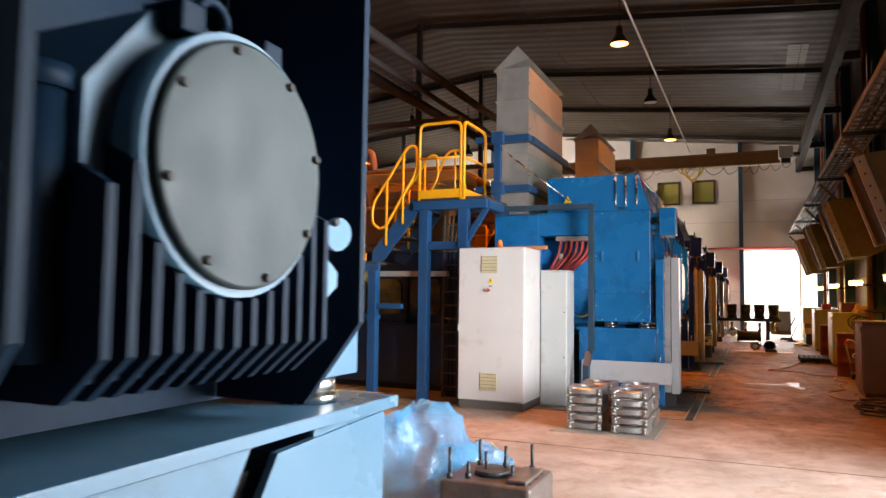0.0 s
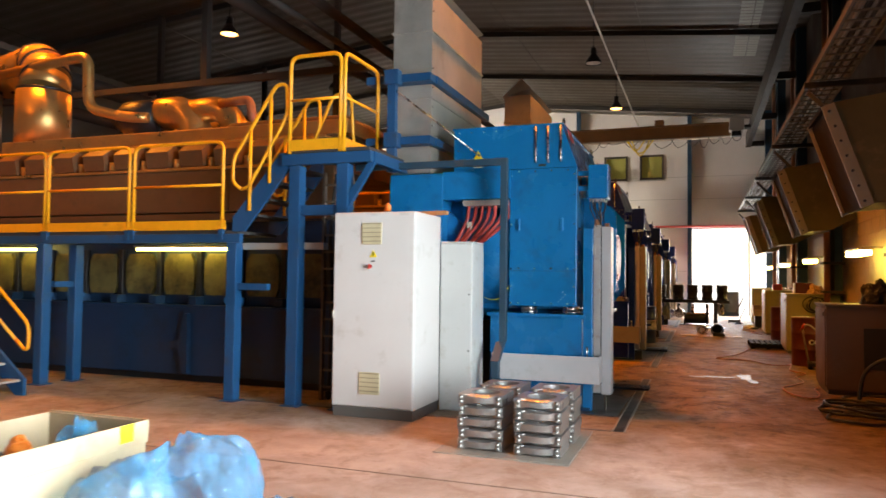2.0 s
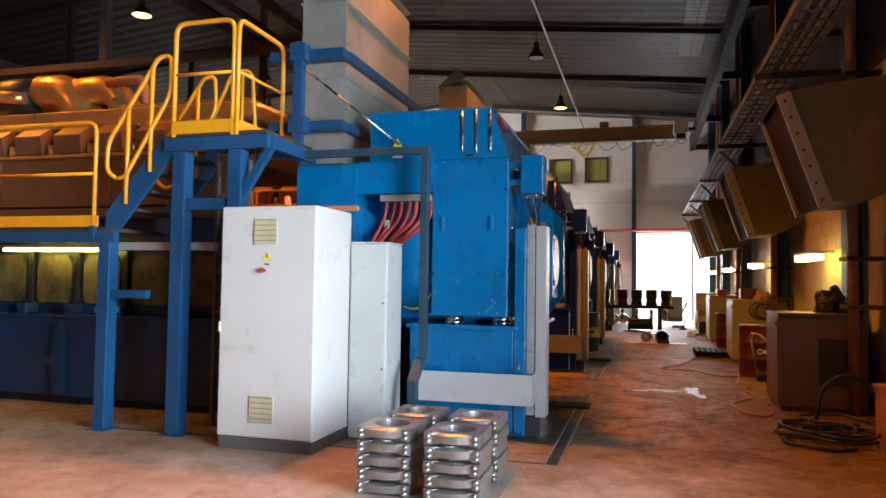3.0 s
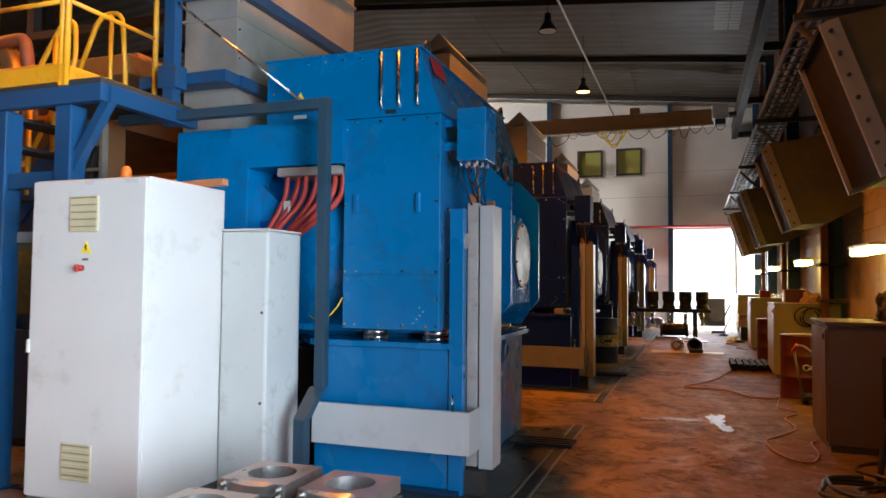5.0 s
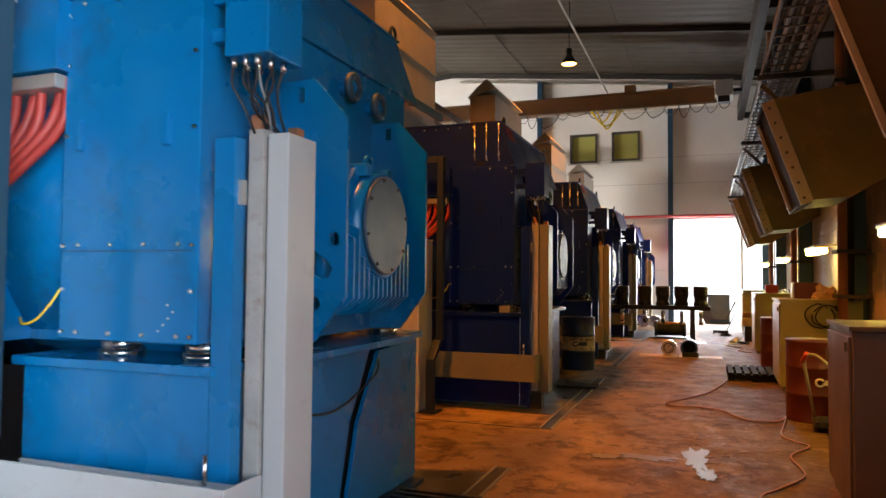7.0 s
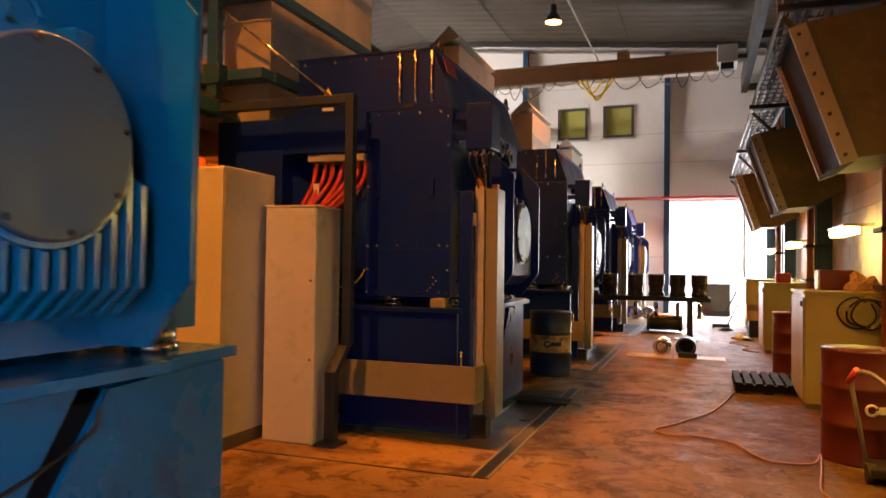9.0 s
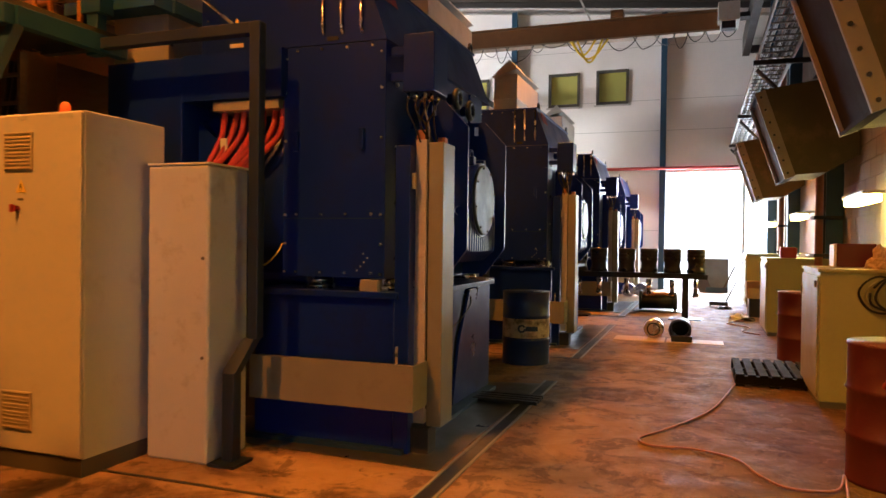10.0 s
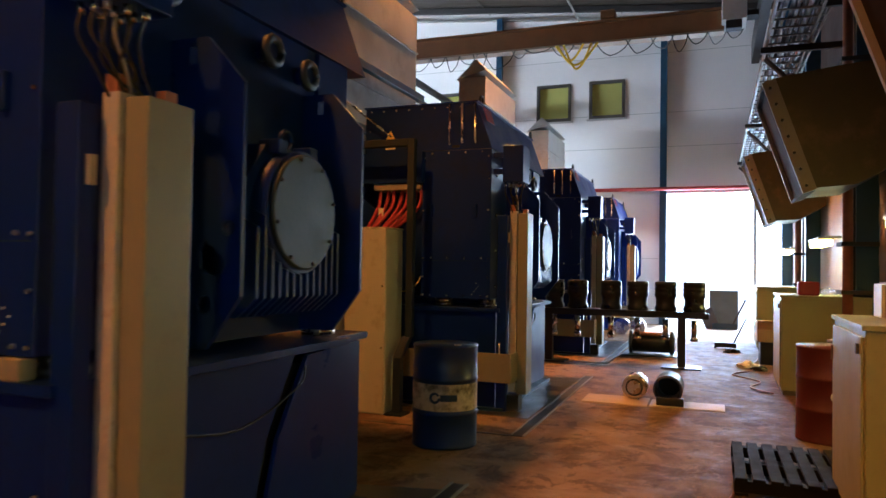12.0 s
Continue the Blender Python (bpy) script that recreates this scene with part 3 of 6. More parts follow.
def generator(gy, older=False):
    g = thing("generator", -2.2, gy + 1.25, 1.15, "large blue enamelled generator with ribbed bearing housing", "generator", "generators along the aisle")

    def P(name, bm, m, parent=g, label=""):
        return part(name, bm, m, parent, label)
    F = gy
    # stator housing
    bm = bmesh.new()
    prism(bm, [(-3.97, 1.16), (-1.66, 1.16), (-1.66, 2.87), (-3.97, 2.87)], "y", F + 0.36, F + 1.95)
    P("housing", bm, BLUE)
    P("stator_shell", sweep(bmesh.new(), [(-3.5, F + 1.15, 1.9), (-2.0, F + 1.15, 1.9)], 1.05, 40), BLUE)
    # air box on top with slanting ends
    bm = bmesh.new()
    prism(bm, [(-3.12, 2.885), (-1.56, 2.885), (-1.75, 3.41), (-3.12, 3.41)], "y", F, F + 2.55)
    tb = P("air_box", bm, BLUE)
    P("air_box_lid", B(-3.14, -1.73, F - 0.015, F + 2.565, 3.41, 3.425), BLUE, tb)
    bolt_parts([(-3.05 + k * 0.16, F, 3.37) for k in range(9)] + [(-3.06, F, 3.0 + k * 0.14) for k in range(3)], "y", tb, STEEL, 0.011, 0.01)
    for xx in (-2.06, -1.91, -1.755):
        P("conduit", sweep(bmesh.new(), corners([(xx, F - 0.02, 3.40), (xx, F - 0.02, 2.98), (xx, F + 0.005, 2.95)], 0.02), 0.012, 8), STEEL, tb, "bright thin conduit")
    P("nameplate", B(-2.03, -1.94, F - 0.006, F, 2.905, 2.935), BLACK, tb)
    bm = bmesh.new()
    prism(bm, [(-2.86, 3.03), (-2.74, 3.03), (-2.80, 3.14)], "y", F - 0.005, F)
    P("warning_sign", bm, SIGN_YELLOW, tb, "yellow triangular warning sign")
    P("rating_plate", B(-2.86, -2.74, F - 0.004, F, 2.92, 2.95), CREAM, tb)
    bm = bmesh.new()
    prism(bm, [(-1.662, 3.22), (-1.655, 3.22), (-1.707, 3.38), (-1.714, 3.38)], "y", F + 0.12, F + 0.40)
    P("maker_plate", bm, SIGN_RED, tb, "small red maker's plate")
    for xx, yy in ((-1.76, F + 0.21), (-1.76, F + 2.5)):
        ring = [(xx, yy + 0.05 * math.cos(a), 3.47 + 0.05 * math.sin(a)) for a in np.linspace(0, 2 * math.pi, 13)]
        P("lifting_eye", sweep(bmesh.new(), ring, 0.014, 6), DARK, tb)
    # left head box and cable recess
    bm = bmesh.new()
    box(bm, -3.97, -3.24, F - 0.08, F + 0.36, 1.16, 2.86, 0.008)
    P("side_box", bm, BLUE)
    bm = bmesh.new()
    box(bm, -3.24, -2.36, F - 0.08, F + 0.36, 2.52, 2.872)
    P("cable_hood", bm, BLUE)
    bm = bmesh.new()
    prism(bm, [(-3.24, 1.16), (-3.0, 1.16), (-3.0, 2.2), (-3.24, 2.4)], "y", F + 0.12, F + 0.36)
    P("gusset", bm, BLUE)
    P("cable_bracket", B(-2.98, -2.40, F - 0.05, F + 0.25, 2.44, 2.51, 0.006), GALV, g, "galvanised cable clamp plate")
    for k in range(7):
        x0 = -2.92 + 0.085 * k
        line = curve([(x0, F + 0.03 + 0.05 * (k % 2), 2.50), (x0 - 0.03, F + 0.02, 2.25), (x0 - 0.16 - 0.03 * k, F - 0.02 - 0.02 * (k % 3), 1.98 - 0.03 * (k % 2)), (x0 - 0.34 - 0.07 * k, F + 0.05, 1.74 - 0.05 * (k % 3)), (x0 - 0.42 - 0.08 * k, F + 0.3, 1.5)], 5)
        P("power_cable", sweep(bmesh.new(), line, 0.024, 8), REDCABLE, g, "thick red power cable")
    P("cable_tag", B(-2.93, -2.87, F - 0.02, F - 0.005, 2.14, 2.24), CREAM)
    P("earth_wire", sweep(bmesh.new(), curve([(-2.72, F + 0.06, 1.30), (-2.60, F - 0.02, 1.275), (-2.50, F - 0.03, 1.30), (-2.42, F - 0.02, 1.38), (-2.395, F + 0.01, 1.45)], 5), 0.006, 6), SIGN_YELLOW, g, "thin yellow earth wire")
    # front and rear terminal panels
    for nm, y0, y1, fy in (("front_panel", F, F + 0.36, F), ("rear_panel", F + (1.68 if older else 1.93), F + (2.05 if older else 2.3), None)):
        px = -1.40 if older and fy is None else -1.565
        pn = P(nm, B(-2.385, px, y0, y1, 1.21, 2.88, 0.006), DAYLIT if older and fy is None else BLUE)
        if fy is not None:
            for zz in (1.245, 1.45, 1.66, 2.2, 2.55, 2.8):
                bolt_parts([(-2.365, F, zz), (-1.595, F, zz)], "y", pn, STEEL)
            for k in range(4):
                bolt_parts([(-2.27 + k * 0.2, F, 1.665), (-2.27 + k * 0.2, F, 1.245), (-2.27 + k * 0.2, F, 2.85)], "y", pn, STEEL)
            P("seam", B(-2.375, -1.585, F - 0.0035, F, 1.632, 1.638), NAVY, pn)
            for xx in (-2.27, -1.74):
                h = bmesh.new()
                box(h, xx - 0.018, xx + 0.018, F - 0.03, F, 2.12, 2.27, 0.006)
                P("handle", h, BLUE, pn)
            for k in range(5):
                P("worn_patch", B(-1.78 + 0.027 * (k % 4) + 0.05 * (k // 4), -1.772 + 0.027 * (k % 4) + 0.05 * (k // 4), F - 0.003, F, 1.26 + 0.03 * k, 1.27 + 0.03 * k), CREAM, pn)
        bolt_parts([(px, (y0 + y1) / 2, zz) for zz in (1.35, 1.75, 2.15, 2.6)], "x", pn, DARKSTEEL if older else STEEL, 0.018, 0.018)
    # bearing end: two cheek plates; the older machine has a smaller bearing that stands further out
    K, CX, C, CZ = (0.84, -1.04, F + 0.97, 1.77) if older else (0.93, -1.205, F + 1.25, 1.83)
    seat = Matrix.Translation((CX, C, CZ)) @ Matrix.Scale(K, 4) @ Matrix.Translation((1.216, -C, -1.82))
    dx = 0.11 if older else 0.0

    def ring_of(cx, cz, r):
        return [(cx + r * math.cos(a), cz + r * math.sin(a)) for a in np.linspace(0, 2 * math.pi, 17)[:-1]]
    for yy in ((F + 0.46, F + 1.49) if older else (F + 0.68, F + 1.79)):
        loops = [[(-1.68 + dx, 1.18), (-1.36 + dx, 1.18), (-1.18 + dx, 1.42), (-1.18 + dx, 2.36), (-1.38 + dx, 2.58), (-1.68 + dx, 2.58)]]
        if older:
            loops += [ring_of(-1.15, 1.67, 0.05), ring_of(-1.275, 1.36, 0.045), [(-1.31, 1.60), (-1.31, 1.53), (-1.23, 1.485), (-1.18, 1.485), (-1.145, 1.52), (-1.145, 1.56), (-1.17, 1.59), (-1.28, 1.65)]]
        elif yy < F + 1:
            loops += [ring_of(-1.25, 1.72, 0.035), ring_of(-1.37, 1.38, 0.04), [(-1.41, 1.62), (-1.40, 1.54), (-1.33, 1.51), (-1.28, 1.52), (-1.26, 1.56), (-1.28, 1.60), (-1.38, 1.67)]]
        loops.append([(-1.48 + dx, 2.46), (-1.44 + dx, 2.46), (-1.44 + dx, 2.54), (-1.48 + dx, 2.54)])
        P("cheek_plate", pierced(loops, yy, 0.025), BLUE, g, "thick end plate with round and slotted holes")
    # housing behind the bearing
    P("end_shield", B(-1.70, -1.585, F + 0.38, F + 1.92, 1.17, 2.88), BLUE)

    def Q(name, bm, m, parent=g, label=""):
        bm.transform(seat)
        return part(name, bm, m, parent, label)
    bm = bmesh.new()
    prism(bm, [(C - 0.36, 1.30), (C + 0.36, 1.30), (C + 0.40, 1.45), (C + 0.40, 1.95), (C + 0.22, 2.17), (C - 0.22, 2.17), (C - 0.40, 1.95), (C - 0.40, 1.45)], "x", -1.60 - (0.16 if older else 0), -1.34)
    brg = Q("bearing_housing", bm, DAYLIT if older else BLUE)
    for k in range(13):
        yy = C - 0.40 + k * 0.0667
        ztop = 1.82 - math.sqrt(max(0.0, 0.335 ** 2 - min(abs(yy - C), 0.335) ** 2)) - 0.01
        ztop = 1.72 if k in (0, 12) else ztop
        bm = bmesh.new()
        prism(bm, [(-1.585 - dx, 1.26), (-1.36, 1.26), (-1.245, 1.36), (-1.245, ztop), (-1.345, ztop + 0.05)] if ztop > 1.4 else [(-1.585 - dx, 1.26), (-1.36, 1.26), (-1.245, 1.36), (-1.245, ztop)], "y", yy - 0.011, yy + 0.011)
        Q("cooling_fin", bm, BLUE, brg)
    Q("bearing_ring", sweep(bmesh.new(), [(-1.40, C, 1.82), (-1.24, C, 1.82)], 0.335, 48), DAYLIT if older else BLUE, brg)
    Q("bearing_cover", sweep(bmesh.new(), [(-1.24, C, 1.82), (-1.222, C, 1.82), (-1.216, C, 1.82)], [0.315, 0.315, 0.305], 48), COVER_PAINT, brg, "matt grey round bearing cover with bolts")
    ring8 = [2 * math.pi * (k + 0.3) / 8 for k in range(8)]
    bolt_parts([seat @ Vector((-1.217, C + 0.29 * math.cos(a), 1.82 + 0.29 * math.sin(a))) for a in ring8], "x", brg, DARKSTEEL, 0.011, 0.012)
    ring = [(-1.36, C + 0.055 * math.cos(a), 2.22 + 0.055 * math.sin(a)) for a in np.linspace(0, 2 * math.pi, 15)]
    Q("lifting_eye", sweep(bmesh.new(), ring, 0.015, 6), BLUE, brg)
    for yy in (-0.16, 0.15):
        Q("lug", B(-1.40, -1.27, C + yy - 0.04, C + yy + 0.04, 2.12, 2.20, 0.008), BLUE, brg)
    Q("oil_plug", cyl(bmesh.new(), (-1.36, C + 0.43, 1.62), (-1.30, C + 0.43, 1.62), 0.035, 14), STEEL, brg)
    Q("oil_plug", cyl(bmesh.new(), (-1.36, C + 0.42, 1.47), (-1.30, C + 0.42, 1.47), 0.03, 14), STEEL, brg)
    Q("filler", sweep(bmesh.new(), [(-1.42, C - 0.45, 1.35), (-1.42, C - 0.45, 1.92)], [0.06, 0.06], 14), BLUE, brg)
    Q("filler_cap", sweep(bmesh.new(), [(-1.42, C - 0.45, 1.92), (-1.42, C - 0.45, 1.97)], 0.075, 14), BLUE, brg)
    # lifting rings on the slanting end
    for yy, zz in ((F + 1.35, 2.72), (F + 1.72, 2.68), (F + 0.55, 2.78)):
        ring = [(-1.50, yy + 0.07 * math.cos(a), zz + 0.07 * math.sin(a)) for a in np.linspace(0, 2 * math.pi, 15)]
        P("lifting_ring", sweep(bmesh.new(), ring, 0.026, 8), BLUE_GREY)
        P("ring_boss", cyl(bmesh.new(), (-1.60, yy, zz), (-1.50, yy, zz), 0.05, 12), BLUE)
    # junction box and its cables
    jb = P("junction_box", B(-1.43, -1.20, F - 0.02, F + 0.26, 2.50, 2.90, 0.008), BLUE)
    P("hinge", B(-1.56, -1.43, F + 0.06, F + 0.1, 2.6, 2.66), BLUE, jb)
    P("hinge", B(-1.56, -1.43, F + 0.06, F + 0.1, 2.78, 2.84), BLUE, jb)
    for k in range(9):
        x0, y0 = -1.405 + 0.021 * k, F + 0.02 + 0.07 * (k % 3)
        P("gland", cyl(bmesh.new(), (x0, y0, 2.5), (x0, y0, 2.46), 0.013, 8), STEEL, jb)
        P("cable", sweep(bmesh.new(), curve([(x0, y0, 2.47), (x0 + 0.025 * math.sin(k * 2.1), y0 - 0.01, 2.38), (-1.30 + 0.35 * (x0 + 1.3) - 0.03 * math.cos(k), y0 + 0.03, 2.28), (-1.30 + 0.4 * (x0 + 1.3), F + 0.1 + 0.02 * k, 2.17)], 4), 0.0065, 6), GREYCABLE if k == 4 else BLACK, jb)
    return g


def generator_base(gy, older=False):
    F = gy
    ox, oy = (0.15, -0.25) if older else (0.0, 0.0)
    b = thing("foundation_frame", -2.2, F + 1.25, 0, "blue steel foundation frame under the generator", "machine base", "generator bases")
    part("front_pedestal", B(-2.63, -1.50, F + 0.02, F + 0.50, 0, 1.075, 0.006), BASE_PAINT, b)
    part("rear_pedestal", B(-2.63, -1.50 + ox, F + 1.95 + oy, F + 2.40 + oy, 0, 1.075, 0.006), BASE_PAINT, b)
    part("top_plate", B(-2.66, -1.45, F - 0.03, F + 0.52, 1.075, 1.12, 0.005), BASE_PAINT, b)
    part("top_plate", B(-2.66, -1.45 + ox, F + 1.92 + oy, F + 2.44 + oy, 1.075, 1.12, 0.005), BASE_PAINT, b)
    # beam coloured black so the gap between the side plates looks shaded
    part("beam", B(-3.9, -1.565 + ox, F + 0.5, F + 1.95 + oy, 0, 0.98), BLACK, b, "beam coloured black for the shade behind the side plates")
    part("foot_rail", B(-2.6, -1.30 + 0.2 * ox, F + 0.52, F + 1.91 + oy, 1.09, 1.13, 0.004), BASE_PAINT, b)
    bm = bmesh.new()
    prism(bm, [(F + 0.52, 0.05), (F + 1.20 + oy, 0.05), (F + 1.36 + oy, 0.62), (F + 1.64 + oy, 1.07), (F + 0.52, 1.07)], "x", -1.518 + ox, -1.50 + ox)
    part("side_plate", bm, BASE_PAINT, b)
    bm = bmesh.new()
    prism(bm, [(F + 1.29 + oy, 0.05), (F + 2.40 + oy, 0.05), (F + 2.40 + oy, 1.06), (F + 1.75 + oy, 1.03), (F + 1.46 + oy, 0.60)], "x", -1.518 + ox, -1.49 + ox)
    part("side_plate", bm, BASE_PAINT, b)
    part("drain_hose", sweep(bmesh.new(), curve([(-1.47, F + 0.6, 0.8), (-1.46, F + 1.1, 0.74), (-1.45, F + 1.6, 0.88), (-1.46, F + 1.68, 0.98)], 5), 0.007, 6), BLACK, b)
    for xx in (-2.18, -1.66 + ox):
        for yy in (F + 0.2, F + 2.14 + oy):
            mt = part("mount", sweep(bmesh.new(), [(xx, yy, 1.12), (xx, yy, 1.155)], 0.11, 20), STEEL, b, "bright steel mounting pad")
            part("shim", sweep(bmesh.new(), [(xx, yy, 1.155), (xx, yy, 1.162), (xx, yy, 1.21)], [0.085, 0.098, 0.098], 20), STEEL, mt)
    part("toe_edge", B(-2.68, -1.40, F - 0.04, F + 2.36, 0.0, 0.035), NAVY, b)
    return b


def cable_trough(gy):
    F = gy
    t = thing("cable_trough", -1.3, F - 0.1, 0, "pale grey cable trough on a blue post, L-shaped at the foot", "cable trough", "cable troughs")
    part("front_run", B(-2.55, -1.285, F - 0.165, F - 0.15, 0.335, 0.645, 0.003), TROUGH, t)
    part("front_run", B(-2.55, -1.30, F - 0.055, F - 0.04, 0.335, 0.63), TROUGH, t)
    part("bottom", B(-2.54, -1.29, F - 0.15, F - 0.055, 0.335, 0.35), TROUGH, t)
    part("side_run", B(-1.285, -1.27, F - 0.165, F + 0.10, 0.335, 0.645, 0.003), TROUGH, t)
    part("lid_edge", B(-1.44, -1.29, F - 0.145, F - 0.06, 0.61, 0.63), GREY, t)
    part("riser", B(-1.285, -1.175, F + 0.12, F + 0.36, 0.18, 2.17, 0.006), TROUGH, t)
    part("riser_channel", B(-1.375, -1.295, F + 0.10, F + 0.26, 0.20, 2.19, 0.004), SCUFFED, t, "worn unpainted steel channel")
    part("riser_strip", B(-1.295, -1.285, F + 0.13, F + 0.25, 0.3, 2.16), DARK, t)
    part("clip", B(-1.37, -1.315, F + 0.11, F + 0.17, 2.19, 2.26), RUSTPIPE, t)
    part("clip", B(-1.265, -1.215, F + 0.25, F + 0.31, 2.17, 2.22), RUSTPIPE, t)
    part("post", B(-1.485, -1.375, F + 0.0, F + 0.08, 0, 2.14, 0.005), BLUE, t)
    part("lug", B(-1.375, -1.35, F + 0.03, F + 0.06, 1.84, 1.95), GALV, t)
    part("stud", cyl(bmesh.new(), (-1.42, F - 0.10, 0.62), (-1.42, F - 0.10, 0.76), 0.01, 8), STEEL, t)
    part("bracket", B(-1.40, -1.24, F + 0.05, F + 0.2, 0.0, 0.18), DARKSTEEL, t)
    return t


def pipe_frame(gy):
    F = gy
    t = thing("support_frame", -2.36, F - 0.5, 0, "blue-grey square tube frame with a cranked foot", "frame", "support frames")
    part("post", B(-2.395, -2.315, F - 0.42, F - 0.34, 0.80, 2.96, 0.006), BLUE_GREY, t)
    bm = bmesh.new()
    prism(bm, [(F - 0.42, 0.80), (F - 0.34, 0.80), (F - 0.56, 0.60), (F - 0.64, 0.60)], "x", -2.43, -2.33)
    part("crank", bm, BLUE_GREY, t)
    part("foot_post", B(-2.43, -2.34, F - 0.64, F - 0.55, 0.02, 0.60, 0.006), BLUE_GREY, t)
    part("foot_plate", B(-2.48, -2.28, F - 0.72, F - 0.5, 0.0, 0.02), BLUE_GREY, t)
    part("beam", B(-4.3, -2.395, F - 0.42, F - 0.34, 2.88, 2.96, 0.006), BLUE_GREY, t)
    return t


def exhaust_duct(gy):
    F = gy
    t = thing("ventilation_duct", -3.7, F + 1.1, 2.87, "tall galvanised sheet ventilation duct with gabled hood", "duct", "ventilation ducts")
    x0, x1, y0, y1 = -3.98, -3.44, F, F + 2.2
    part("lower_section", B(x0, x1, y0, y1, 2.88, 3.86), GALV, t)
    part("middle_section", B(x0, x1, y0, y1, 3.865, 4.74), GALV, t)
    part("upper_section", B(x0, x1, y0, y1, 4.745, 5.28), GALV, t)
    bm = bmesh.new()
    prism(bm, [(x0 - 0.05, 5.25), (x1 + 0.02, 5.40), (x1 - 0.18, 5.62)], "y", y0 - 0.03, y1 + 0.03)
    part("hood", bm, GALV, t)
    for zz in (3.86, 4.74):
        part("joint_flange", B(x0 - 0.02, x1 + 0.02, y0 - 0.02, y1 + 0.02, zz - 0.012, zz + 0.012), GALV, t)
    for k in range(10):
        bolt_parts([(x1, y0 + 0.03, 3.0 + 0.25 * k), (x1, y1 - 0.03, 3.0 + 0.25 * k)], "x", t, STEEL)
    return t


def duct_support(gy):
    F = gy
    t = thing("duct_support", -3.85, F - 0.3, 2.9, "blue steel post with channel arms bracing the duct", "steel frame", "duct supports")
    part("post", B(-3.90, -3.79, F - 0.36, F - 0.27, 2.86, 4.15, 0.005), BLUE_STEEL, t)
    for zz in (3.22, 4.02):
        part("arm", B(-4.25, -3.36, F - 0.25, F - 0.05, zz, zz + 0.1, 0.005), BLUE_STEEL, t)
        part("arm", B(-3.42, -3.34, F - 0.05, F + 2.3, zz, zz + 0.1, 0.005), BLUE_STEEL, t)
        part("clamp", B(-3.94, -3.75, F - 0.38, F - 0.24, zz - 0.05, zz + 0.14, 0.008), BLUE_STEEL, t)
    part("stay_rod", cyl(bmesh.new(), (-3.8, F - 0.33, 3.9), (-2.75, F - 0.08, 3.05), 0.012, 8), STEEL, t)
    return t


def vent_grille(x0, x1, y, z0, z1, parent):
    gr = part("vent_grille", B(x0, x1, y - 0.012, y, z0, z1, 0.003), VENT, parent, "beige slatted vent")
    n = int((z1 - z0) / 0.022)
    for k in range(n):
        zz = z0 + 0.012 + k * (z1 - z0 - 0.024) / max(1, n - 1)
        # every second slat is darker beige, for the shadow gaps
        part("slat", B(x0 + 0.012, x1 - 0.012, y - 0.018, y - 0.012, zz - 0.004, zz + 0.004), VENT_DARK if k % 2 else VENT, gr)
    return gr


def control_cabinet(x0, x1, y0, y1, top, n=0):
    t = thing("control_cabinet", (x0 + x1) / 2, (y0 + y1) / 2, 0, "tall white steel control cabinet with vents and beacon", "cabinet", "control cabinets")
    part("plinth", B(x0 + 0.01, x1 - 0.01, y0 + 0.02, y1 - 0.01, 0, 0.11), PLINTH, t)
    part("body", B(x0, x1, y0 + 0.025, y1, 0.11, top, 0.008), WHITE, t)
    d = part("door", B(x0 + 0.004, x1 - 0.004, y0, y0 + 0.022, 0.125, top - 0.012, 0.006), WHITE, t)
    xm = (x0 + x1) / 2
    vent_grille(xm - 0.14, xm + 0.10, y0, top - 0.36, top - 0.12, d)
    vent_grille(xm - 0.15, xm + 0.10, y0, 0.26, 0.50, d)
    bm = bmesh.new()
    prism(bm, [(xm - 0.045, top - 0.50), (xm + 0.045, top - 0.50), (xm, top - 0.42)], "y", y0 - 0.004, y0)
    part("warning_sign", bm, SIGN_YELLOW, d, "yellow triangle with black lightning mark")
    bm = bmesh.new()
    prism(bm, [(xm - 0.006, top - 0.445), (xm + 0.008, top - 0.445), (xm + 0.002, top - 0.465), (xm + 0.010, top - 0.465), (xm - 0.006, top - 0.492), (xm - 0.001, top - 0.471), (xm - 0.010, top - 0.471)], "y", y0 - 0.006, y0 - 0.004)
    part("lightning_mark", bm, BLACK, d)
    sw = part("switch", cyl(bmesh.new(), (xm - 0.03, y0, top - 0.60), (xm - 0.03, y0 - 0.035, top - 0.60), 0.02, 14), SIGN_RED, d, "red rotary main switch")
    part("knob", B(xm - 0.037, xm - 0.023, y0 - 0.055, y0 - 0.035, top - 0.625, top - 0.575), PIPE_RED, sw)
    part("label_strip", B(xm - 0.03, xm + 0.02, y0 - 0.003, y0, top - 0.55, top - 0.535), PLINTH, d)
    part("latch", B(x0 - 0.004, x0 + 0.012, y0 - 0.012, y0, 1.08, 1.17), CREAM, d)
    part("edge_plate", B(xm - 0.03, xm + 0.05, y0 - 0.003, y0, top - 0.045, top - 0.02), GREY, d)
    part("edge_plate", B(x1 - 0.18, x1 - 0.06, y0 - 0.003, y0, top - 0.045, top - 0.02), GREY, d)
    bc = part("beacon", sweep(bmesh.new(), [(xm + 0.03, y0 + 0.3, top), (xm + 0.03, y0 + 0.3, top + 0.03)], 0.045, 14), BLACK, t)
    part("lens", sweep(bmesh.new(), [(xm + 0.03, y0 + 0.3, top + 0.03), (xm + 0.03, y0 + 0.3, top + 0.10), (xm + 0.03, y0 + 0.3, top + 0.125)], [0.04, 0.034, 0.018], 14), ORANGE, bc, "orange beacon lens")
    return t


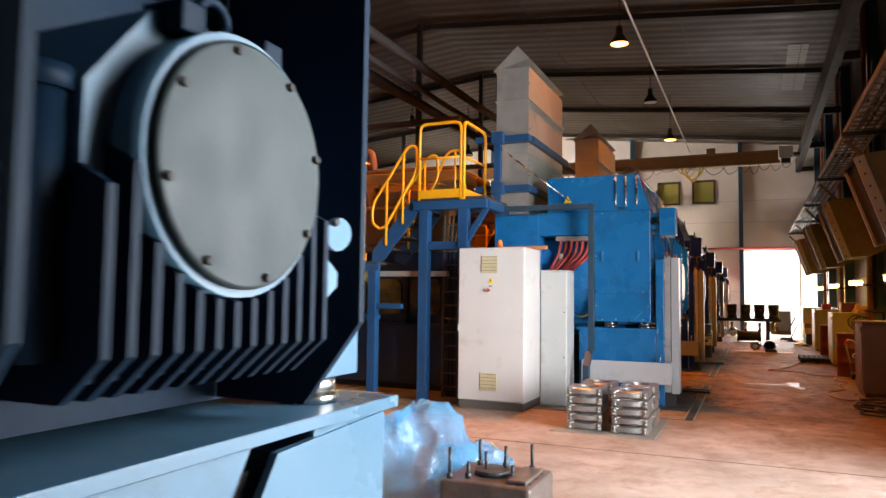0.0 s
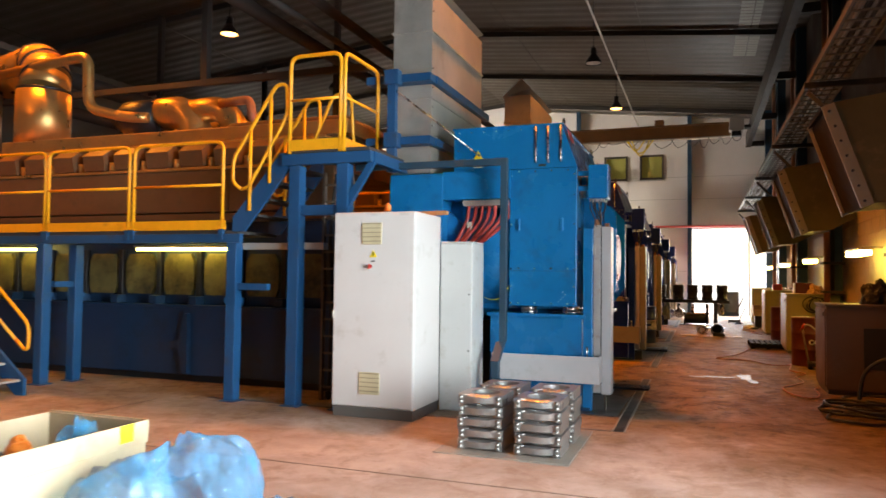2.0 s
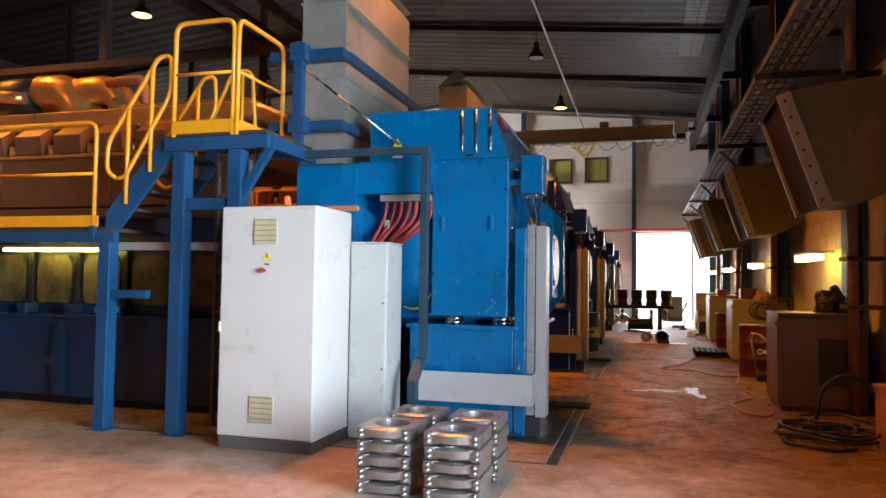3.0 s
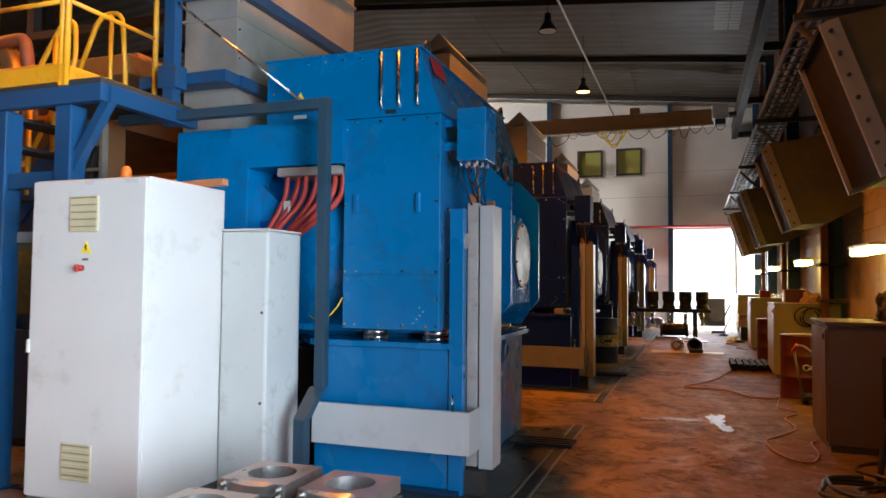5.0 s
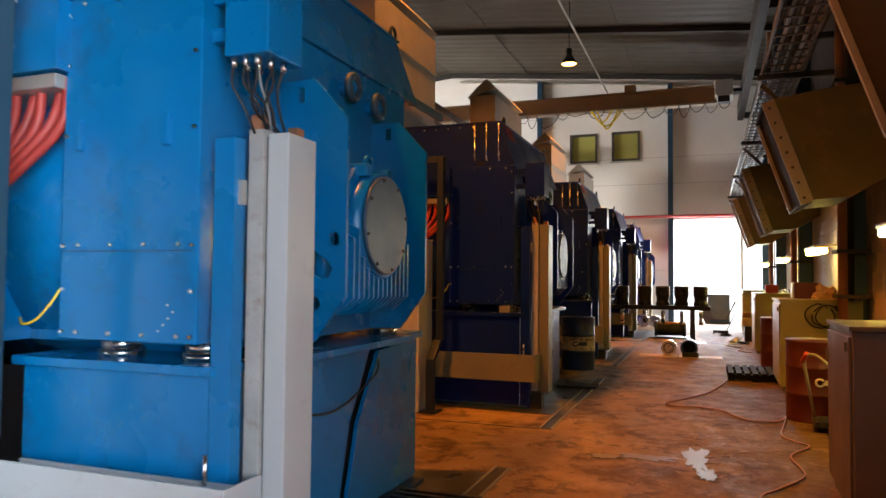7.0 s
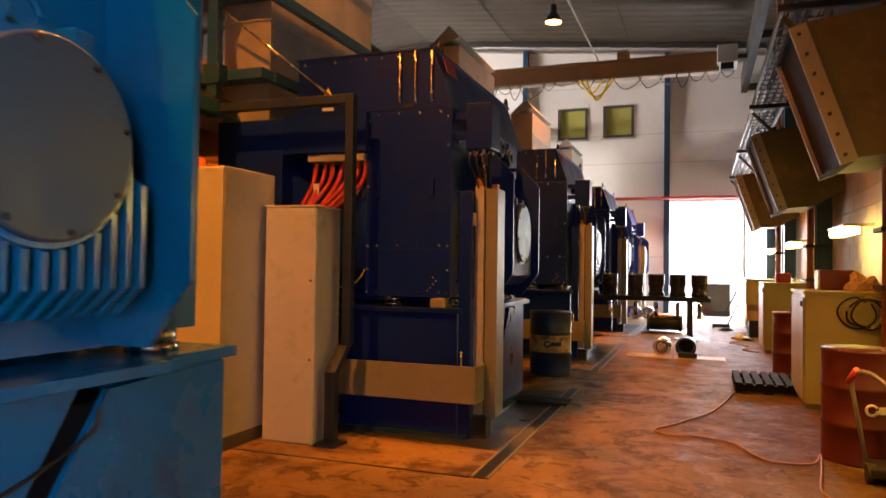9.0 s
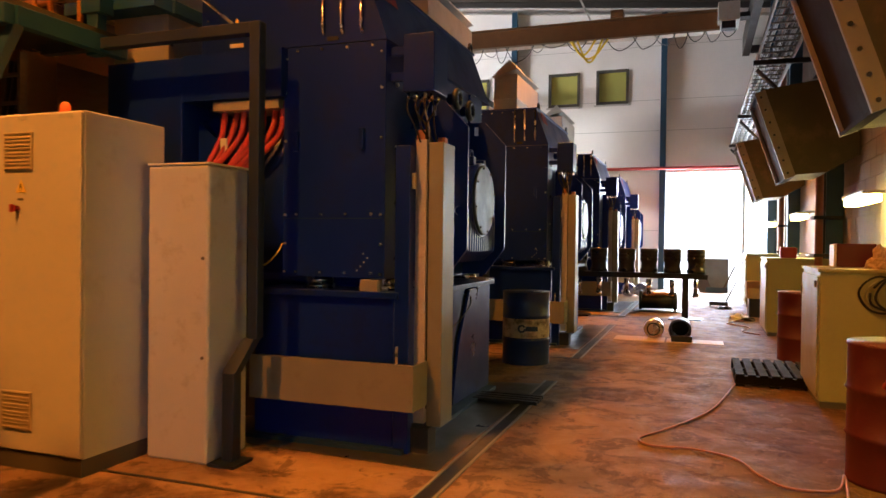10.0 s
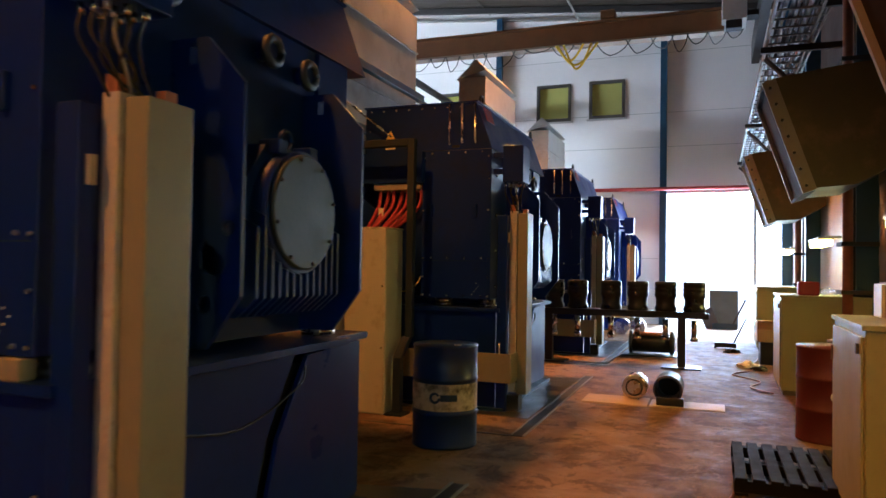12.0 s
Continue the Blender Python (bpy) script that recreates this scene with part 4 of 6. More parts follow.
def side_cabinet(x0, x1, y0, y1, top):
    t = thing("side_cabinet", (x0 + x1) / 2, (y0 + y1) / 2, 0, "light grey scuffed steel cabinet beside the generator", "cabinet", "side cabinets")
    part("body", B(x0, x1, y0, y1, 0.0, top - 0.004, 0.02), GREY, t)
    part("lid", B(x0 - 0.004, x1 + 0.004, y0 - 0.004, y1, top - 0.004, top + 0.012, 0.005), GREY, t)
    for zz in (0.7, 1.35):
        part("screw", cyl(bmesh.new(), (x1 - 0.04, y0, zz), (x1 - 0.04, y0 - 0.006, zz), 0.012, 8), PLINTH, t)
    return t


def machine_set(gy, older=False):
    return [generator(gy, older), generator_base(gy, older), cable_trough(gy), pipe_frame(gy), exhaust_duct(gy), duct_support(gy)]


def repeat(obs, y_from, y_to, lift=0.0):
    for ob in obs:
        copy_thing(ob, Matrix.Translation((0, y_to - y_from, lift)) @ ob.matrix_basis)


# the first two machines are bright blue, the others an older dark navy
COVER_PAINT, BASE_PAINT = COVER_BLUE, BLUE
bright = machine_set(GEN_Y[1])
COVER_PAINT = BEARING
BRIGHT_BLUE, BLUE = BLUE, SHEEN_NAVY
# daylight on the first machine's base is put into this lighter blue
BASE_PAINT = DAYLIT
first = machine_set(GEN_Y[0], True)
for ob in first:
    ob.location += Vector((-0.115, 0.085, 0.085))
for ob in (first[0], first[1]):
    ob["label"] = ob["label"].replace("blue", "glossy navy")
BLUE, PALE_TROUGH, TROUGH = NAVYBLUE, TROUGH, TROUGH_DIM
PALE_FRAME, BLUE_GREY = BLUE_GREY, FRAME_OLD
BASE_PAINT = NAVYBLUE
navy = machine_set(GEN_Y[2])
for ob in (navy[0], navy[1]):
    ob["label"] = ob["label"].replace("blue", "dark navy")
for gy in GEN_Y[3:]:
    repeat(navy, GEN_Y[2], gy)
BLUE, TROUGH, BLUE_GREY = BRIGHT_BLUE, PALE_TROUGH, PALE_FRAME
structure("machine_pad", B(-4.3, -1.1, GEN_Y[0] - 1.0, GEN_Y[0] + 2.6, 0.0, 0.085), FLOOR, (-2.5, 1.3, 0), "low concrete pad under the first generator", "pad")
cab = control_cabinet(-4.03, -3.06, 9.45, 10.26, 2.255)
side = side_cabinet(-3.05, -2.65, 10.22, 10.68, 1.95)
cab2 = control_cabinet(-4.02, -3.03, 15.27, 15.98, 2.255)
for gy in GEN_Y[3:]:
    copy_thing(cab2, Matrix.Translation((0.0, gy - GEN_Y[2], 0)) @ cab2.matrix_basis)
side2 = side_cabinet(-2.98, -2.49, 15.77, 16.2, 1.965)
for gy in GEN_Y[3:]:
    copy_thing(side2, Matrix.Translation((0.0, gy - GEN_Y[2], 0)) @ side2.matrix_basis)
bm = bmesh.new()
box(bm, -0.35, 0.35, -0.03, 0.03, 0, 0.05, 0.004)
bm.transform(pose(-3.25, 10.1, 2.26, 0, 0, -8))
single("wooden_batten", bm, mat("orange_wood", (0.5, 0.22, 0.09), 0.6), (-3.25, 10.1, 2.26), "short reddish wooden batten lying on the cabinet", "batten")

# ---- engines, platforms and stairs ----
def engine(gy):
    F = gy
    e = thing("diesel_engine", -8.6, F + 1.25, 0, "long diesel engine with navy frame and lagged exhaust pipes", "engine", "diesel engines")

    def P(name, bm, m, parent=e, label=""):
        return part(name, bm, m, parent, label)
    fr = P("base_frame", B(-13.4, -4.4, F - 0.22, F + 2.75, 0.10, 1.06, 0.01), NAVY)
    P("toe_skirt", B(-13.3, -4.5, F - 0.14, F + 2.7, 0.0, 0.10), BLACK, fr)
    P("ledge", B(-13.4, -4.4, F - 0.27, F - 0.10, 1.06, 1.10, 0.004), NAVY, fr)
    for xx in (-11.6, -7.1):
        rb = bmesh.new()
        prism(rb, [(xx - 0.04, 0.12), (xx + 0.05, 0.12), (xx + 0.03, 0.98), (xx - 0.02, 0.98), (xx - 0.10, 0.60), (xx - 0.34, 0.56), (xx - 0.34, 0.50), (xx - 0.12, 0.48)], "y", F - 0.30, F - 0.22)
        P("rib", rb, NAVY, fr)
    P("crankcase", B(-13.2, -4.6, F - 0.02, F + 2.5, 1.06, 2.42), NAVY)
    for k in range(11):
        xx = -12.45 + 0.72 * k
        d = bmesh.new()
        prism(d, [(xx - 0.22, 1.24), (xx + 0.22, 1.24), (xx + 0.27, 1.36), (xx + 0.27, 1.72), (xx + 0.2, 1.84), (xx - 0.2, 1.84), (xx - 0.27, 1.72), (xx - 0.27, 1.36)], "y", F - 0.08, F - 0.02)
        dr = P("crankcase_door", d, DOORS, e, "rounded yellowish crankcase door")
        P("pillar", B(xx + 0.32, xx + 0.40, F - 0.10, F - 0.02, 1.10, 1.90, 0.01), DARK, dr)
        P("stay_foot", B(xx + 0.29, xx + 0.43, F - 0.22, F - 0.02, 1.10, 1.22, 0.01), NAVY, dr)
    for k in range(5):
        x0 = -13.0 + 1.66 * k
        P("cover_panel", B(x0 + 0.005, x0 + 1.655, F - 0.36, F - 0.02, 2.42, 3.02, 0.012), COVER, e, "brown-painted camshaft cover panel")
    P("cover_groove", B(-13.0, -4.7, F - 0.345, F - 0.02, 2.30, 2.40), COVER)
    P("cover_lip", B(-13.0, -4.7, F - 0.40, F - 0.02, 3.02, 3.06, 0.006), LAGGING)
    for k in range(13):
        xx = -12.6 + 0.60 * k
        h = bmesh.new()
        prism(h, [(F - 0.36, 3.08), (F - 0.04, 3.06), (F - 0.04, 3.42), (F - 0.24, 3.42), (F - 0.40, 3.30)], "x", xx, xx + 0.40)
        hd = P("cylinder_head", h, COVER)
        P("head_cap", B(xx - 0.06, xx + 0.46, F - 0.20, F + 0.1, 3.42, 3.455, 0.006), LAGGING, hd)
        P("stub", cyl(bmesh.new(), (xx + 0.5, F - 0.3, 3.06), (xx + 0.5, F - 0.3, 3.2), 0.05, 8), LAGGING, hd)
    P("top_block", B(-12.9, -4.8, F + 0.05, F + 2.4, 3.0, 3.5), COVER)
    P("top_duct", B(-11.2, -4.7, F - 0.02, F + 0.9, 3.50, 3.70, 0.02), LAGGING, e, "long lagged air duct")
    P("charge_box", B(-6.9, -4.9, F + 0.3, F + 2.2, 3.70, 3.84, 0.05), COVER)
    # lagged exhaust pipes
    for cx, r, z0, z1, R in ((-12.75, 0.42, 3.7, 4.85, 0.62), (-11.0, 0.40, 3.7, 4.70, 0.60)):
        ex = P("exhaust_can", sweep(bmesh.new(), [(cx, F + 0.6, z0), (cx, F + 0.6, z1)], r * 1.10, 28), LAGGING, e, "lagged aluminium exhaust can")
        bend = [(cx - R + R * math.cos(a), F + 0.6 + 0.2 * a, z1 + R * math.sin(a)) for a in np.linspace(0, 1.4, 8)] + [(cx - R - 0.9, F + 1.1, z1 + R * 0.86)]
        for i in range(0, 8, 2):
            p, q = Vector(bend[i]), Vector(bend[min(i + 2, 8)])
            P("exhaust_bend", sweep(bmesh.new(), [p - (q - p) * 0.08, q + (q - p) * 0.08], r * (1.0 - 0.004 * i), 28), LAGGING, ex, "lagged pipe segment")
            if i:
                P("lagging_band", sweep(bmesh.new(), [p - (q - p).normalized() * 0.02, p + (q - p).normalized() * 0.02], r * 1.05, 28), DARK, ex)
        P("lagging_band", sweep(bmesh.new(), [(cx, F + 0.6, z1 - 0.03), (cx, F + 0.6, z1 + 0.02)], r * 1.12, 28), DARK, ex)
    for cx in (-8.05, -7.3):
        bend = [(cx + 0.25, F + 0.7, 3.62)] + [(cx + 0.25 - 0.42 * (1 - math.cos(a)), F + 0.7, 3.72 + 0.45 * math.sin(a)) for a in np.linspace(0.1, 1.55, 8)] + [(cx - 0.75, F + 0.75, 4.17)]
        P("exhaust_branch", sweep(bmesh.new(), bend, 0.26 if cx < -8 else 0.2, 18), LAGGING, e, "smaller lagged exhaust branch")
    P("branch_casing", sweep(bmesh.new(), [(-9.35, F + 0.75, 4.12), (-9.2, F + 0.75, 4.12), (-8.5, F + 0.75, 4.14)], [0.22, 0.30, 0.30], 18), DARK, e, "dark casing on the exhaust branch")
    P("turbo_casing", sweep(bmesh.new(), [(-13.3, F - 0.2, 3.6), (-12.7, F - 0.2, 3.6), (-12.4, F - 0.2, 3.6)], [0.45, 0.62, 0.40], 22), DARK, e, "dark turbocharger casing")
    P("vent_pipe", sweep(bmesh.new(), corners([(-12.2, F + 0.5, 5.02), (-10.2, F + 0.3, 5.10), (-9.58, F + 0.2, 5.08), (-9.55, F + 0.2, 4.22), (-8.85, F + 0.25, 4.04), (-8.5, F + 0.4, 4.04)], 0.22, 5), 0.085, 12), LAGGING, e, "bent vent pipe")
    P("air_hose", sweep(bmesh.new(), corners([(-13.2, F - 0.3, 4.35), (-11.7, F - 0.35, 4.35), (-11.25, F - 0.35, 4.15), (-11.25, F - 0.3, 3.3)], 0.25, 5), 0.09, 10), BLACK, e, "black hose")
    P("tie_pipe", sweep(bmesh.new(), corners([(-7.2, F + 0.5, 4.2), (-6.65, F + 0.5, 4.22), (-6.55, F + 0.5, 3.7)], 0.1), 0.07, 8), RUSTPIPE)
    P("flywheel_guard", sweep(bmesh.new(), [(-4.35, F + 1.25, 1.7), (-4.05, F + 1.25, 1.7)], 1.05, 32), DARK)
    P("coupling_block", B(-4.75, -4.05, F + 0.2, F + 2.3, 0.1, 1.3), DARK)
    for x0, x1 in ((-11.2, -9.9), (-8.05, -6.45)):
        P("lamp_tube", cyl(bmesh.new(), (x0, F - 0.24, 1.90), (x1, F - 0.24, 1.90), 0.022, 8), TUBE, e, "glowing yellow tube lamp under the walkway")
        P("lamp_holder", B(x0 - 0.03, x1 + 0.03, F - 0.28, F - 0.20, 1.925, 1.955), GALV, e)
    return e


def rail_panel(parent, x0, x1, y, z0, z1):
    r = part("rail_frame", sweep(bmesh.new(), corners([(x0, y, z0), (x0, y, z1), (x1, y, z1), (x1, y, z0)], 0.12), 0.022, 8), YELLOW, parent, "yellow tubular guard rail")
    part("mid_rail", cyl(bmesh.new(), (x0, y, (z0 + z1) / 2), (x1, y, (z0 + z1) / 2), 0.018, 8), YELLOW, r)
    for xx in (x0, x1):
        part("socket", B(xx - 0.035, xx + 0.035, y - 0.035, y + 0.035, z0 - 0.14, z0 - 0.01, 0.005), BLUE_STEEL, r)
    return r


def platform(gy):
    F = gy
    y0, y1 = F - 1.28, F - 0.42
    p = thing("walkway", -8.5, y0, 0, "blue steel walkway with yellow railings along the engine", "walkway", "engine walkways")
    part("deck", B(-11.6, -5.55, y0, y1, 2.05, 2.09), DARKSTEEL, p)
    part("edge_beam", B(-11.6, -5.5, y0 - 0.03, y0 + 0.05, 1.94, 2.05, 0.004), BLUE_STEEL, p)
    part("toe_board", B(-11.4, -5.72, y0 - 0.02, y0 - 0.005, 2.10, 2.22), YELLOW, p, "yellow toe board")
    for x0, x1 in ((-11.42, -10.16), (-10.12, -8.74), (-8.68, -7.26), (-7.18, -5.78)):
        rail_panel(p, x0, x1, y0 - 0.005, 2.12, 3.21)
    for xx, yy in ((-5.60, y0 + 0.02), (-8.75, y0 + 0.02), (-8.66, y0 + 0.48), (-11.5, y0 + 0.02)):
        ps = part("post", B(xx - 0.07, xx + 0.07, yy - 0.07, yy + 0.07, 0.01, 1.94, 0.008), BLUE_STEEL, p)
        part("foot_plate", B(xx - 0.11, xx + 0.11, yy - 0.11, yy + 0.11, 0.0, 0.01), BLUE_STEEL, ps)
        part("collar", B(xx - 0.085, xx + 0.085, yy - 0.085, yy + 0.085, 1.20, 1.26), BLUE_STEEL, ps)
    part("tie", B(-8.7, -8.62, y0 + 0.09, y0 + 0.41, 1.34, 1.42), BLUE_STEEL, p)
    part("tie", B(-5.53, -5.10, y0 - 0.02, y0 + 0.06, 1.36, 1.44), BLUE_STEEL, p)
    part("cross_beam", B(-5.6, -4.4, y0 + 0.1, y0 + 0.2, 1.86, 1.94), GALV, p)
    return p


def high_platform(gy):
    F = gy
    y0 = F - 1.30
    p = thing("high_platform", -4.4, y0, 0, "blue raised steel platform with yellow railing and steps", "platform", "raised platforms")
    part("deck", B(-4.85, -3.75, y0, y0 + 1.0, 3.0, 3.04), DARKSTEEL, p)
    part("edge_beam", B(-4.9, -3.72, y0 - 0.03, y0 + 0.05, 2.86, 2.99, 0.005), BLUE_STEEL, p)
    part("edge_beam", B(-3.78, -3.7, y0 + 0.05, y0 + 1.0, 2.86, 2.99, 0.005), BLUE_STEEL, p)
    for xx in (-4.74, -4.10):
        ps = part("leg", B(xx - 0.075, xx + 0.075, y0, y0 + 0.15, 0.01, 2.86, 0.008), BLUE_STEEL, p)
        part("foot_plate", B(xx - 0.12, xx + 0.12, y0 - 0.04, y0 + 0.19, 0.0, 0.01), BLUE_STEEL, ps)
    part("brace", B(-4.66, -4.18, y0 + 0.03, y0 + 0.11, 2.26, 2.38, 0.005), BLUE_STEEL, p)
    bm = bmesh.new()
    prism(bm, [(-4.03, 2.35), (-4.03, 2.5), (-3.78, 2.86), (-3.70, 2.86)], "y", y0 + 0.03, y0 + 0.10)
    part("knee_brace", bm, BLUE_STEEL, p)
    part("toe_board", B(-4.82, -4.10, y0 - 0.02, y0 - 0.005, 3.03, 3.16), YELLOW, p)
    part("toe_board", B(-4.09, -4.075, y0 - 0.02, y0 + 0.9, 3.03, 3.16), YELLOW, p)
    r = part("rail_frame", sweep(bmesh.new(), corners([(-4.81, y0, 3.0), (-4.81, y0, 4.17), (-4.13, y0, 4.17), (-4.13, y0, 3.0)], 0.12), 0.024, 8), YELLOW, p)
    part("mid_rail", cyl(bmesh.new(), (-4.81, y0, 3.64), (-4.13, y0, 3.64), 0.018, 8), YELLOW, r)
    r = part("rail_frame", sweep(bmesh.new(), corners([(-4.08, y0, 3.0), (-4.08, y0, 4.17), (-4.08, y0 + 0.9, 4.17), (-4.08, y0 + 0.9, 3.0)], 0.12), 0.024, 8), YELLOW, p)
    part("mid_rail", cyl(bmesh.new(), (-4.08, y0, 3.64), (-4.08, y0 + 0.9, 3.64), 0.018, 8), YELLOW, r)
    r = part("rail_frame", sweep(bmesh.new(), corners([(-5.1, y0 + 0.95, 3.2), (-4.75, y0 + 0.95, 3.95), (-4.5, y0 + 0.95, 3.95), (-4.42, y0 + 0.95, 3.0)], 0.12), 0.022, 8), YELLOW, p)
    part("post", cyl(bmesh.new(), (-4.62, y0 + 0.95, 3.0), (-4.62, y0 + 0.95, 3.95), 0.02, 8), YELLOW, r)
    # short flight from the walkway
    for yy in (y0 + 0.02, y0 + 0.8):
        bm = bmesh.new()
        prism(bm, [(-5.62, 2.08), (-5.45, 2.08), (-4.82, 2.84), (-4.82, 3.02), (-4.95, 3.02), (-5.62, 2.25)], "y", yy, yy + 0.04)
        part("stringer", bm, BLUE_STEEL, p)
        loop = corners([(-5.5, yy, 2.60), (-5.63, yy, 2.68), (-5.63, yy, 2.98), (-5.02, yy, 3.86), (-4.88, yy, 3.86), (-4.86, yy, 3.48), (-5.40, yy, 2.62), (-5.5, yy, 2.60)], 0.12)
        hr = part("handrail", sweep(bmesh.new(), loop, 0.022, 8), YELLOW, p)
        part("post", cyl(bmesh.new(), (-5.38, yy, 2.33), (-5.38, yy, 3.33), 0.022, 8), YELLOW, hr)
        part("post", cyl(bmesh.new(), (-5.10, yy, 2.66), (-5.10, yy, 3.74), 0.022, 8), YELLOW, hr)
    for k in range(4):
        part("tread", B(-5.5 + k * 0.17, -5.27 + k * 0.17, y0 + 0.06, y0 + 0.8, 2.26 + k * 0.19, 2.29 + k * 0.19), DARKSTEEL, p)
    return p


def stair():
    s = thing("steel_stair", -8.3, 8.6, 0, "blue steel stair with yellow handrails rising to the walkway", "stairs")
    x0, x1, top = -8.15, -10.75, 2.09
    for yy in (8.16, 9.02):
        bm = bmesh.new()
        prism(bm, [(x0, 0.0), (x0 - 0.14, 0.0), (x1 - 0.05, top - 0.1), (x1 - 0.05, top + 0.02), (x1 + 0.12, top + 0.02), (x0, 0.2)], "y", yy, yy + 0.045)
        part("stringer", bm, BLUE_STEEL, s)
        k = (top + 0.0) / (x0 - x1)
        def on(x, h):
            return (x, yy + 0.02, (x0 - x) * k + h)
        loop = corners([on(-8.32, 0.55), on(-8.12, 0.55), on(-8.10, 0.92), on(-10.75, 0.98), (-11.0, yy + 0.02, 3.15), (-11.35, yy + 0.02, 3.15)], 0.12)
        hr = part("handrail", sweep(bmesh.new(), loop, 0.022, 8), YELLOW, s)
        part("mid_rail", sweep(bmesh.new(), [on(-8.32, 0.55), on(-10.75, 0.52)], 0.02, 8), YELLOW, hr)
        for xx in (-8.75, -10.1):
            part("post", sweep(bmesh.new(), [on(xx, 0.12), on(xx + 0.1, 0.95)], 0.02, 8), YELLOW, hr)
    n = 10
    for k in range(n):
        xx, zz = x0 - 0.16 - k * 0.26, 0.17 + k * 0.192
        part("tread", B(xx - 0.11, xx + 0.11, 8.205, 9.02, zz, zz + 0.03, 0.004), GALV, s)
    part("landing", B(-11.6, -10.75, 8.16, 9.595, 2.05, 2.09), DARKSTEEL, s)
    part("landing_post", B(-11.55, -11.43, 8.2, 8.32, 0, 2.05), BLUE_STEEL, s)
    return s


def vertical_ladder(gy):
    F = gy
    t = thing("cable_riser", -4.42, F - 0.75, 0, "vertical cable ladder with rust-brown pipe between platform legs", "cable ladder", "cable risers")
    for xx in (-4.62, -4.24):
        part("side_rail", B(xx - 0.015, xx + 0.015, F - 0.8, F - 0.74, 0.0, 2.84), LADDER, t)
    for k in range(13):
        part("rung", B(-4.605, -4.255, F - 0.785, F - 0.755, 0.15 + 0.21 * k, 0.175 + 0.21 * k), LADDER, t)
    part("pipe", cyl(bmesh.new(), (-4.36, F - 0.62, 0.0), (-4.36, F - 0.62, 1.75), 0.055, 12), RUSTPIPE, t, "rust-brown riser pipe")
    for k in range(3):
        part("cable", sweep(bmesh.new(), curve([(-4.56 + 0.07 * k, F - 0.70, 0.0), (-4.55 + 0.06 * k, F - 0.69, 1.0), (-4.57 + 0.07 * k, F - 0.70, 2.0), (-4.56 + 0.07 * k, F - 0.6, 2.84)], 4), 0.022, 6), BLACK, t)
    part("junction", B(-4.66, -4.2, F - 0.6, F - 0.45, 0.0, 0.08), DARK, t)
    return t


eng = engine(11.0)
wk = platform(11.04)
hp = high_platform(11.03)
vl = vertical_ladder(11.03)
for gy in GEN_Y[2:5]:
    for ob in (eng, wk, hp, vl):
        copy_thing(ob, Matrix.Translation((0, gy - 10.88, 0)) @ ob.matrix_basis)
copy_thing(eng, Matrix.Translation((0, GEN_Y[0] - 10.88, 0)) @ eng.matrix_basis)
stair()

# ---- right side: hoods, lamps, cabinets ----
def hood(yn):
    h = thing("air_hood", 1.9, yn + 0.6, 2.4, "slanting sheet-metal air hood with pale bolted flange", "air hood", "air hoods on the wall")
    w = 1.25
    bm = bmesh.new()
    prism(bm, [(1.37, 3.77), (1.80, 2.51), (2.2, 2.54), (2.62, 2.78), (2.62, 3.92), (1.98, 3.86)], "y", yn, yn + w)
    body = part("body", bm, HOOD, h)
    # flange frame: two cheeks and two lips round the mouth
    for ya, yb in ((yn - 0.02, yn + 0.03), (yn + w - 0.03, yn + w + 0.02)):
        bm = bmesh.new()
        prism(bm, [(1.235, 3.715), (1.66, 2.445), (1.80, 2.495), (1.375, 3.765)], "y", ya, yb)
        ck = part("flange", bm, FLANGE, h, "pale dirty flange strip with bolts")
        if ya < yn:
            bolt_parts([(1.295 + 0.425 * f, ya, 3.73 - 1.27 * f) for f in [0.06 + k * 0.147 for k in range(7)]], "y", ck, DARK, 0.022, 0.018)
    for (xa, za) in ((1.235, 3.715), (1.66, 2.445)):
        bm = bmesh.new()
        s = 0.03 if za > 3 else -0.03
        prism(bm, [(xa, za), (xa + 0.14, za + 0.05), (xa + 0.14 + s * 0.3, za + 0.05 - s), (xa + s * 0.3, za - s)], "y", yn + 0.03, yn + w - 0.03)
        part("lip", bm, MOUTH_SHADE, h)
    # near-black plate holds the shade of the open mouth; the lips match it
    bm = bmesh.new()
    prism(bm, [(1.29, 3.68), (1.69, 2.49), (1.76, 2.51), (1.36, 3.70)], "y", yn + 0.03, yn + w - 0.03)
    part("mouth", bm, MOUTH_SHADE, h, "near-black plate painted as the shaded hood opening")
    return h


HOOD_Y = [12.24, 17.84, 23.44, 29.04]
h0 = hood(12.24)
for yy in HOOD_Y:
    if yy != 12.24:
        copy_thing(h0, Matrix.Translation((0, yy - 12.24, 0)) @ h0.matrix_basis)
for yy in (13.4, 19.0, 24.6, 30.2):
    t = thing("wall_pipe", 2.3, yy, 0, "rust-red vertical pipe on the side wall", "pipe", "wall pipes")
    part("pipe", cyl(bmesh.new(), (2.28, yy, 0), (2.28, yy, 8.6), 0.06, 12), RUSTPIPE, t)
    part("pipe", cyl(bmesh.new(), (2.42, yy + 0.25, 0), (2.42, yy + 0.25, 8.6), 0.045, 10), BLACK, t)
    for zz in (1.3, 1.9, 4.2):
        part("clamp", B(2.2, 2.61, yy - 0.08, yy + 0.32, zz, zz + 0.05), DARKSTEEL, t)


